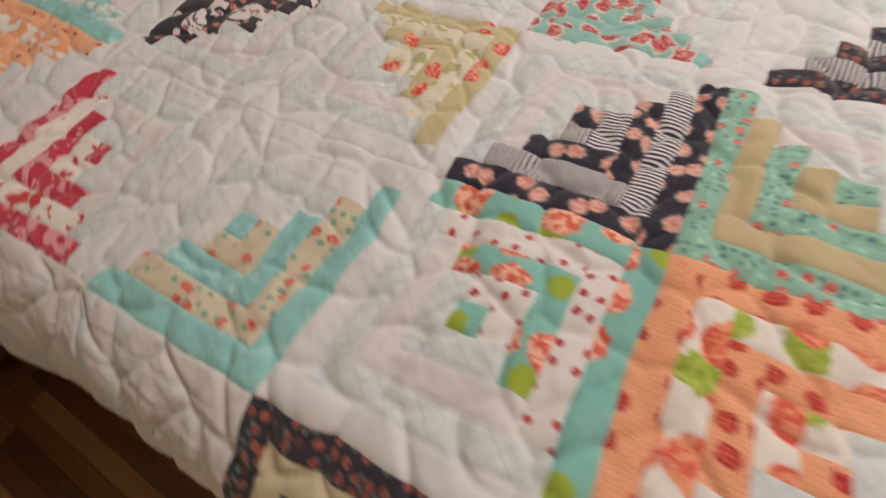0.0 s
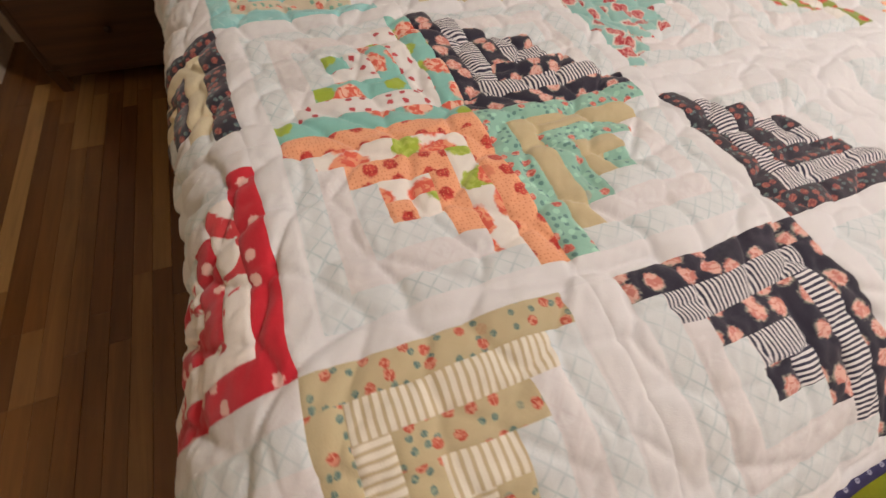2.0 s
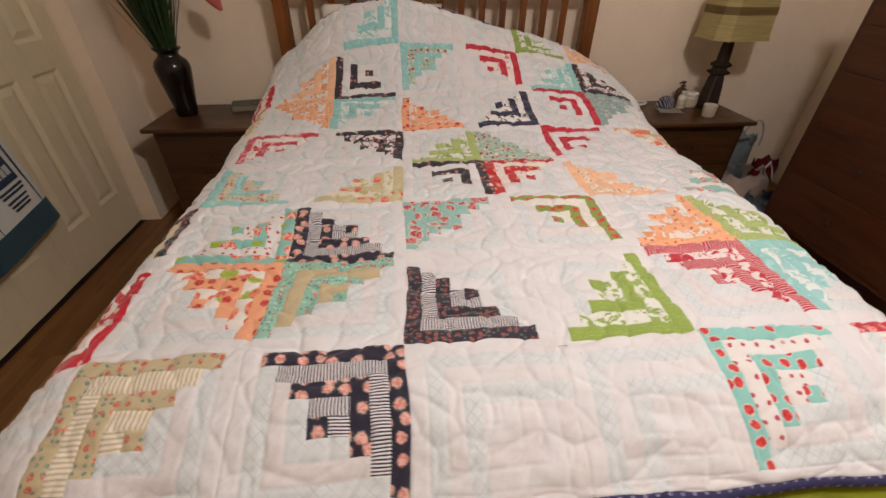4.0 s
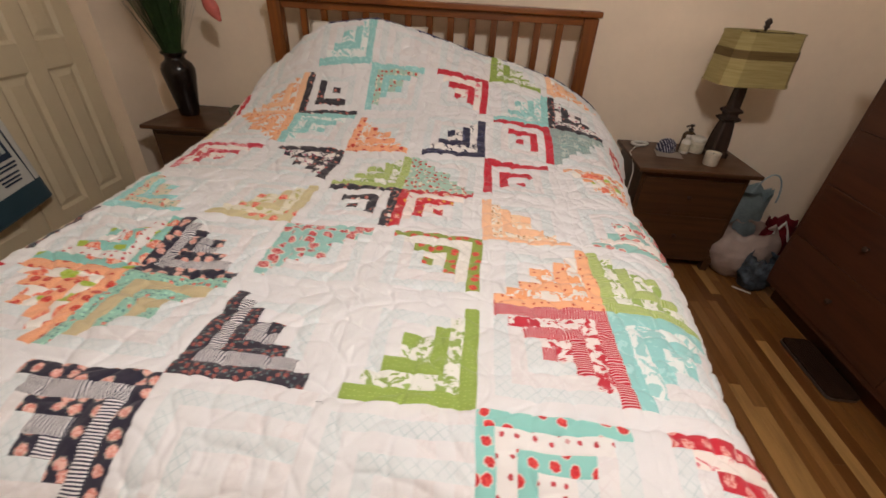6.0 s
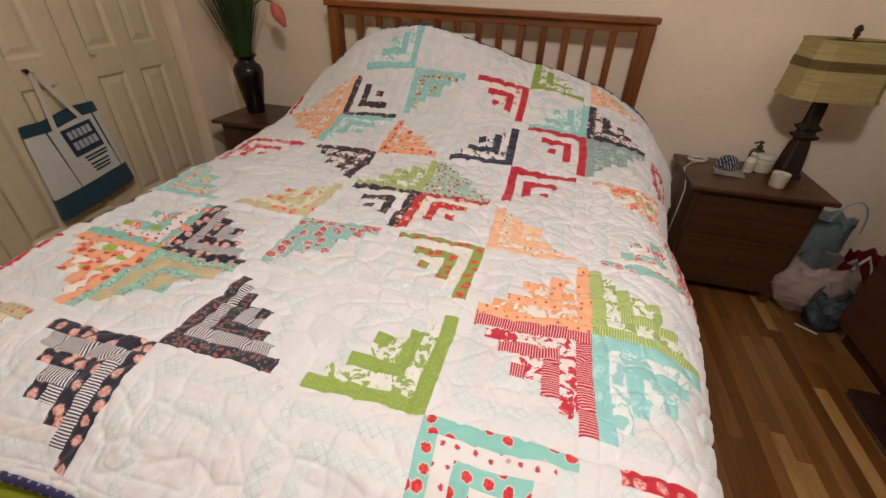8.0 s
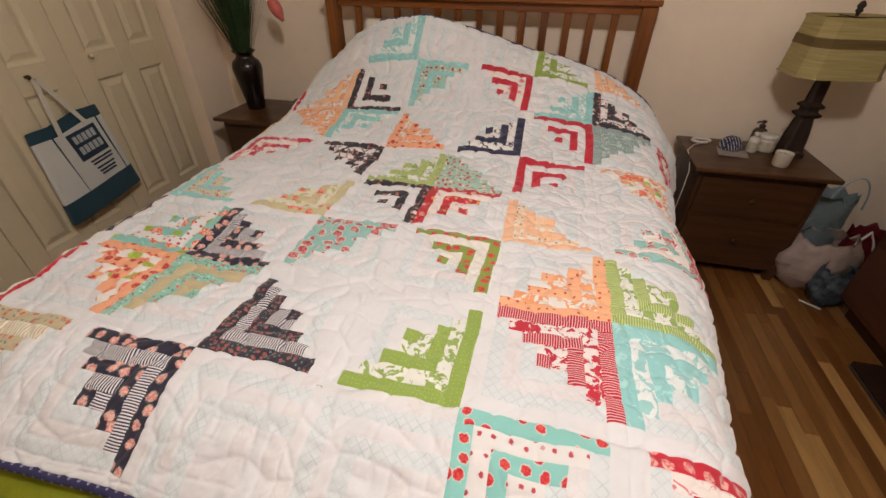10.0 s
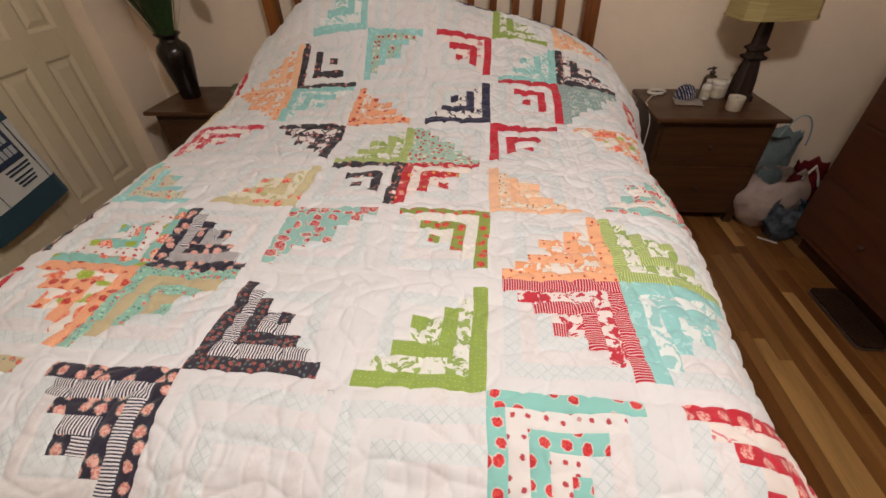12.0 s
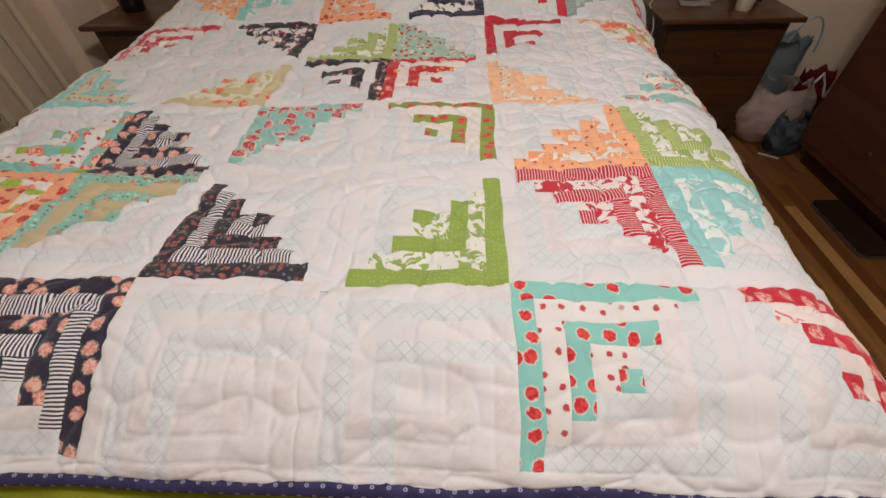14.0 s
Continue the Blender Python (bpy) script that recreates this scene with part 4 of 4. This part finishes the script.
glassy = thing("amber_bottle", "brown bottle with a dark pump cap behind the jars", "bottle", (1.425, 2.255, 0.60))
part("body", lathe([(0.030, 0.0), (0.033, 0.004), (0.033, 0.065), (0.025, 0.080), (0.012, 0.084), (0.012, 0.090)], 24), plain("brown_glass", "4e3d2d", 0.25), glassy, smooth=True)
pump = lathe([(0.014, 0.088), (0.014, 0.100), (0.006, 0.102), (0.006, 0.112), (0.011, 0.113), (0.011, 0.122)], 18)
tube([(0, 0, 0.117), (-0.030, -0.01, 0.116), (-0.034, -0.012, 0.110)], 0.005, 8, pump)
part("pump", pump, BROWN_CAP, glassy, smooth=True)

BOWL = fabric("striped_navy_cloth", "b9b5bc", stripes=("1e1e3c", 0.013, 0.66), patches=[("1e1e3c", 45, 0.56)])


def scrunched_cloth(name, label, category, at, r, h, mat, seed):
    """A small heap of cloth: a lumpy dome with folds."""
    bm = bmesh.new()
    uvl = bm.loops.layers.uv.new("UVMap")
    n, m = 40, 12
    rows = []
    for j in range(m + 1):
        t = j / m
        row = []
        for k in range(n):
            a = 2 * math.pi * k / n
            p = Vector((math.cos(a), math.sin(a), t * 2 + seed))
            f = 1 + 0.22 * noise.noise(p * 1.7) + 0.10 * noise.noise(p * 4.5)
            rr = r * f * math.cos(t * math.pi / 2) ** 0.7 if j < m else 0.0005
            row.append(bm.verts.new((at[0] + rr * math.cos(a), at[1] + 0.8 * rr * math.sin(a), at[2] + h * math.sin(t * math.pi / 2) * (1 + 0.15 * noise.noise(p * 3)))))
        rows.append(row)
    for a, b in zip(rows, rows[1:]):
        for k in range(n):
            bm.faces.new((a[k], a[(k + 1) % n], b[(k + 1) % n], b[k]))
    bm.faces.new(rows[0][::-1])
    for f in bm.faces:
        for l in f.loops:
            l[uvl].uv = (l.vert.co.x + 0.4 * l.vert.co.z, l.vert.co.y + l.vert.co.z)
    return tagged(part(name, bm, mat, smooth=True), label, category)


scrunched_cloth("scrunchie", "navy and white striped cloth bundle on the nightstand", "cloth", (1.268, 2.13, 0.607), 0.052, 0.062, BOWL, 3.0)
bm = bmesh.new()
nn = 16
sheet = [[bm.verts.new((1.19 + 0.13 * i / nn + 0.02 * j / nn, 2.03 + 0.11 * j / nn - 0.02 * i / nn, 0.6035 + 0.003 * (1 + noise.noise(Vector((i * 0.35, j * 0.35, 2)))))) for j in range(nn + 1)] for i in range(nn + 1)]
for i in range(nn):
    for j in range(nn):
        bm.faces.new((sheet[i][j], sheet[i + 1][j], sheet[i + 1][j + 1], sheet[i][j + 1]))
bmesh.ops.solidify(bm, geom=bm.faces[:], thickness=0.002)
tagged(part("paper_note", bm, plain("white_paper", "cdc4ba", 0.8)), "crumpled white paper under the striped cloth", "paper")

charger = thing("charger", "white phone charger with a cable over the nightstand's edge", "charger", (1.155, 2.215, 0.60), 15)
bm = bmesh.new()
tube([(0.045 * math.cos(a), 0.03 * math.sin(a), 0.009) for a in np.linspace(-0.4, 5.2, 26)], 0.007, 8, bm)
part("plug", bm, WHITE_PLASTIC, charger, smooth=True)
part("cable", tube([(0.02, -0.026, 0.008), (-0.06, -0.05, 0.006), (-0.13, -0.12, 0.004), (-0.155, -0.20, -0.01), (-0.16, -0.235, -0.06), (-0.162, -0.24, -0.16), (-0.165, -0.24, -0.30)], 0.0028, 6), WHITE_PLASTIC, charger, smooth=True)


# ---- tote bag on the closet door ----
CANVAS = fabric("pale_canvas", "d0d0ca", rough=0.9)
TEAL = fabric("dark_teal_canvas", "183d4b", rough=0.9)
STRAP = fabric("white_webbing", "cfc8ba", rough=0.9)
INK = plain("navy_ink", "23364a", 0.8)
INK_PALE = plain("pale_print", "b7bdc0", 0.8)
tote = thing("tote_bag", "pale canvas tote bag with teal bands hanging on the door", "bag", (X_LEFT + 0.012, 1.30, 0.34), 0)
tote.matrix_basis = pose(X_LEFT + 0.012, 1.325, 0.345, 8, 0, 0)
TW0, TW1, TH, TD = 0.165, 0.174, 0.43, 0.055


def tote_shell(z0, z1, grow):
    """Part of the bag's wall between two heights: a flattened tube that bulges to the front."""
    bm = bmesh.new()
    uvl = bm.loops.layers.uv.new("UVMap")
    n, m = 48, 14
    rows = []
    for j in range(m + 1):
        z = z0 + (z1 - z0) * j / m
        t = z / TH
        w = TW0 + (TW1 - TW0) * t + grow
        d = TD * (1 - 0.55 * t) + grow
        row = []
        for k in range(n):
            a = 2 * math.pi * k / n
            c, s = math.cos(a), math.sin(a)
            y = w * math.copysign(abs(c) ** 0.45, c) * (1.0 if c > 0 else 1.0 + 0.5 * (1 - t))
            x = 0.028 + d * math.copysign(abs(s) ** 0.6, s) * 0.5 + 0.004 * noise.noise(Vector((y * 14, z * 9, 1.0)))
            row.append(bm.verts.new((x + 0.012, y, z + 0.006 * math.sin(y * 26) * t)))
        rows.append(row)
    for a, b in zip(rows, rows[1:]):
        for k in range(n):
            bm.faces.new((a[k], a[(k + 1) % n], b[(k + 1) % n], b[k]))
    if z0 <= 0:
        bm.faces.new(rows[0][::-1])
    for f in bm.faces:
        for l in f.loops:
            l[uvl].uv = (l.vert.co.y, l.vert.co.z)
    return bm


part("body", tote_shell(0.02, TH - 0.02, 0.0), CANVAS, tote, smooth=True)
part("bottom_band", tote_shell(0.0, 0.105, 0.002), TEAL, tote, "dark teal bottom", smooth=True)
part("top_band", tote_shell(TH - 0.045, TH, 0.002), TEAL, tote, "dark teal hem", smooth=True)


def front_x(z):
    return 0.012 + 0.028 + TD * (1 - 0.55 * z / TH) * 0.5 + 0.004


for yy in (-0.10, 0.13):
    part("seam", box(front_x(0.24) - 0.006, front_x(0.24) + 0.001, yy - 0.0015, yy + 0.0015, 0.10, TH - 0.045, 0), INK, tote)


def print_bar(y0, y1, z0, z1, mat, lift=0.0):
    bm = bmesh.new()
    pts = [(front_x(z) + 0.001 + lift, y, z) for y, z in ((y0, z0), (y1, z0), (y1, z1), (y0, z1))]
    q = [bm.verts.new(p) for p in pts]
    r = [bm.verts.new((p[0] - 0.006, p[1], p[2])) for p in pts]
    bm.faces.new(q)
    for k in range(4):
        bm.faces.new((q[k], r[k], r[(k + 1) % 4], q[(k + 1) % 4]))
    return part("print", bm, mat, tote)


print_bar(-0.045, 0.105, 0.235, 0.365, INK)
for z0, z1, y0, y1 in ((0.315, 0.350, -0.03, 0.09), (0.262, 0.298, -0.03, 0.095)):
    w = (y1 - y0) / 5
    for k in range(5):
        print_bar(y0 + k * w + 0.003, y0 + (k + 1) * w - 0.003, z0, z1, INK_PALE, 0.0015)
for z in (0.216, 0.200, 0.176, 0.158, 0.142):
    print_bar(-0.01 + 0.2 * (0.2 - z), 0.10 - 0.3 * (0.2 - z), z - 0.004, z + 0.003, INK)
for yy in (-0.06, 0.075):
    top = (0.035, -0.005, TH + 0.185)
    bm = bmesh.new()
    rows = []
    for k in range(15):
        t = k / 14
        y = yy + (top[1] - yy + (0.004 if yy > 0 else -0.004)) * t
        z = TH - 0.05 + (top[2] - TH + 0.05) * t
        x = front_x(TH) + 0.004 - 0.012 * t
        rows.append([bm.verts.new((x, y - 0.011, z)), bm.verts.new((x, y + 0.011, z)), bm.verts.new((x - 0.003, y + 0.011, z)), bm.verts.new((x - 0.003, y - 0.011, z))])
    for a, b in zip(rows, rows[1:]):
        for k in range(4):
            bm.faces.new((a[k], a[(k + 1) % 4], b[(k + 1) % 4], b[k]))
    bm.faces.new(rows[0][::-1]), bm.faces.new(rows[-1])
    part("handle", bm, STRAP, tote, "white webbing handle")


def door_knob(y, z, mat, label):
    k = lathe([(0.006, 0), (0.005, 0.010), (0.009, 0.016), (0.010, 0.022), (0.006, 0.027)], 20)
    ob = part("knob", k, mat, smooth=True)
    ob.matrix_basis = pose(X_LEFT + 0.004, y, z, 0, 90)
    return tagged(ob, label, "knob", "closet knobs")


door_knob(1.24, 0.955, BRONZE, "small aged bronze knob behind the tote handle")
door_knob(1.555, 0.985, PAINT_DOOR, "small cream painted knob on the closet door")


# ---- bags on the floor between nightstand and chest ----
def sack(name, label, at, w, d, h, mat, seed, mouth=0.75, crumple=0.16, rz=0.0, tilt=0.0, belly=0.0):
    """A soft open bag: a crumpled wall that narrows at the mouth."""
    bm = bmesh.new()
    uvl = bm.loops.layers.uv.new("UVMap")
    n, m = 44, 22
    rows = []
    for j in range(m + 1):
        t = j / m
        row = []
        body = (min(1.0, t / 0.12) ** 0.5) * (1 - (1 - mouth) * max(0, (t - 0.45) / 0.55) ** 1.3) if not belly else 1 - belly + belly * math.sin(math.pi * min(1.0, 0.08 + t * 0.82)) ** 0.7
        for k in range(n):
            a = 2 * math.pi * k / n
            p = Vector((math.cos(a) * 1.3, math.sin(a) * 1.3, t * 2.2 + seed))
            f = 1 + crumple * noise.noise(p * 1.5) + 0.6 * crumple * (1 - abs(noise.noise(p * 3.4)) * 2) + 0.25 * crumple * noise.noise(p * 9)
            x, y = w / 2 * body * f * math.cos(a), d / 2 * body * f * math.sin(a)
            z = h * t * (1 + 0.14 * t * noise.noise(p * 2.0 + Vector((7, 0, 0))))
            row.append(bm.verts.new((x, y, max(z, 0.0005 * j))))
        rows.append(row)
    for a, b in zip(rows, rows[1:]):
        for k in range(n):
            bm.faces.new((a[k], a[(k + 1) % n], b[(k + 1) % n], b[k]))
    bm.faces.new(rows[0][::-1])
    bmesh.ops.solidify(bm, geom=bm.faces[:], thickness=0.003)
    for f in bm.faces:
        for l in f.loops:
            l[uvl].uv = (l.vert.co.x + l.vert.co.y, l.vert.co.z)
    ob = part(name, bm, mat, smooth=True)
    ob.matrix_basis = pose(*at, tilt, 0, rz)
    return tagged(ob, label, "bag", "bags on the floor")


PINK_BAG = plain("pale_plastic_bag", "d4bfb4", 0.4, vary=0.1, scale=20, bump=0.4)
BLUE_BAG = plain("blue_grey_bag", "a6b7bb", 0.6, vary=0.35, scale=9)
NAVY_BAG = plain("navy_plastic_bag", "6f7a86", 0.4, vary=0.6, scale=30)
RED_BAG = plain("dark_red_paper", "86202a", 0.6)
blue = sack("shopping_bag", "blue-grey shopping bag standing by the wall", (1.79, 2.12, 0), 0.27, 0.17, 0.42, BLUE_BAG, 2.0, 0.95, 0.10, 8)
handle = tube([(0.06 + 0.085 * math.cos(a), -0.05, 0.37 + 0.165 * math.sin(a)) for a in np.linspace(0, math.pi, 22)], 0.004, 8)
part("handle", handle, BLUE_BAG, blue, "thin looped handle", smooth=True)
sack("plastic_bag", "pale pinkish plastic bag, half full and crumpled", (1.785, 1.945, 0), 0.38, 0.26, 0.275, PINK_BAG, 5.0, 0.7, 0.12, 20, 0, 0.62)
sack("plastic_bag", "dark blue printed plastic bag lying on the floor", (1.815, 1.80, 0), 0.21, 0.15, 0.20, NAVY_BAG, 9.0, 0.75, 0.22, 35, 0, 0.5)
redbag = sack("gift_bag", "dark red paper gift bag with a white ribbon handle", (1.985, 2.03, 0), 0.15, 0.13, 0.285, RED_BAG, 12.0, 1.0, 0.06, 30)
part("handle", tube([(-0.085, -0.02, 0.20), (-0.082, -0.025, 0.255), (-0.06, -0.04, 0.315), (-0.03, -0.055, 0.26), (-0.01, -0.075, 0.20)], 0.0065, 8), WHITE_PLASTIC, redbag, "white ribbon handle")

stick = part("paper_scrap", box(-0.045, 0.045, -0.006, 0.006, 0, 0.004, 0.001, 1), WHITE_PLASTIC)
stick.matrix_basis = pose(1.735, 1.735, 0.001, 0, 0, -35)
tagged(stick, "narrow white paper scrap on the floor", "paper")


# ---- flat black scale by the chest ----
def rounded_slab(x0, x1, y0, y1, z0, z1, r):
    bm = bmesh.new()
    pts = []
    for cx, cy, a0 in ((x1 - r, y1 - r, 0), (x0 + r, y1 - r, 90), (x0 + r, y0 + r, 180), (x1 - r, y0 + r, 270)):
        for k in range(7):
            a = radians(a0 + 15 * k)
            pts.append((cx + r * math.cos(a), cy + r * math.sin(a)))
    lo, hi = [bm.verts.new((*p, z0)) for p in pts], [bm.verts.new((*p, z1)) for p in pts]
    n = len(pts)
    for k in range(n):
        bm.faces.new((lo[k], lo[(k + 1) % n], hi[(k + 1) % n], hi[k]))
    bm.faces.new(lo[::-1]), bm.faces.new(hi)
    return bm


scale_ = thing("bathroom_scale", "flat black glass scale with a metal rim, partly under the chest", "scale", (0, 0, 0))
part("rim", rounded_slab(1.714, 1.845, 1.025, 1.36, 0.004, 0.016, 0.025), plain("brushed_steel", "8a8580", 0.35, 0.9), scale_, "thin metal rim")
# the plate's brown is a reflection put into the black glass colour
part("plate", rounded_slab(1.717, 1.845, 1.028, 1.357, 0.0165, 0.024, 0.023), plain("black_glass_brown_reflection", "33221a", 0.2, vary=0.2), scale_)
for yy in (1.08, 1.33):
    part("foot", lathe([(0.010, 0), (0.010, 0.004)], 12, at=(1.79, yy, 0)), BROWN_CAP, scale_)


# ---- a loose thread on the quilt ----
tu, tv = 0.006 + 0.007 * np.cos(np.linspace(-0.3, 2.6, 14)), 0.244 + 0.006 * np.sin(np.linspace(-0.3, 2.6, 14))
thread = part("thread", tube([tuple(p) for p in quilt_surface(tu, tv, 0.0008)], 0.0003, 6), INK, smooth=True)
tagged(thread, "short curled dark thread lying on the white quilt", "thread")
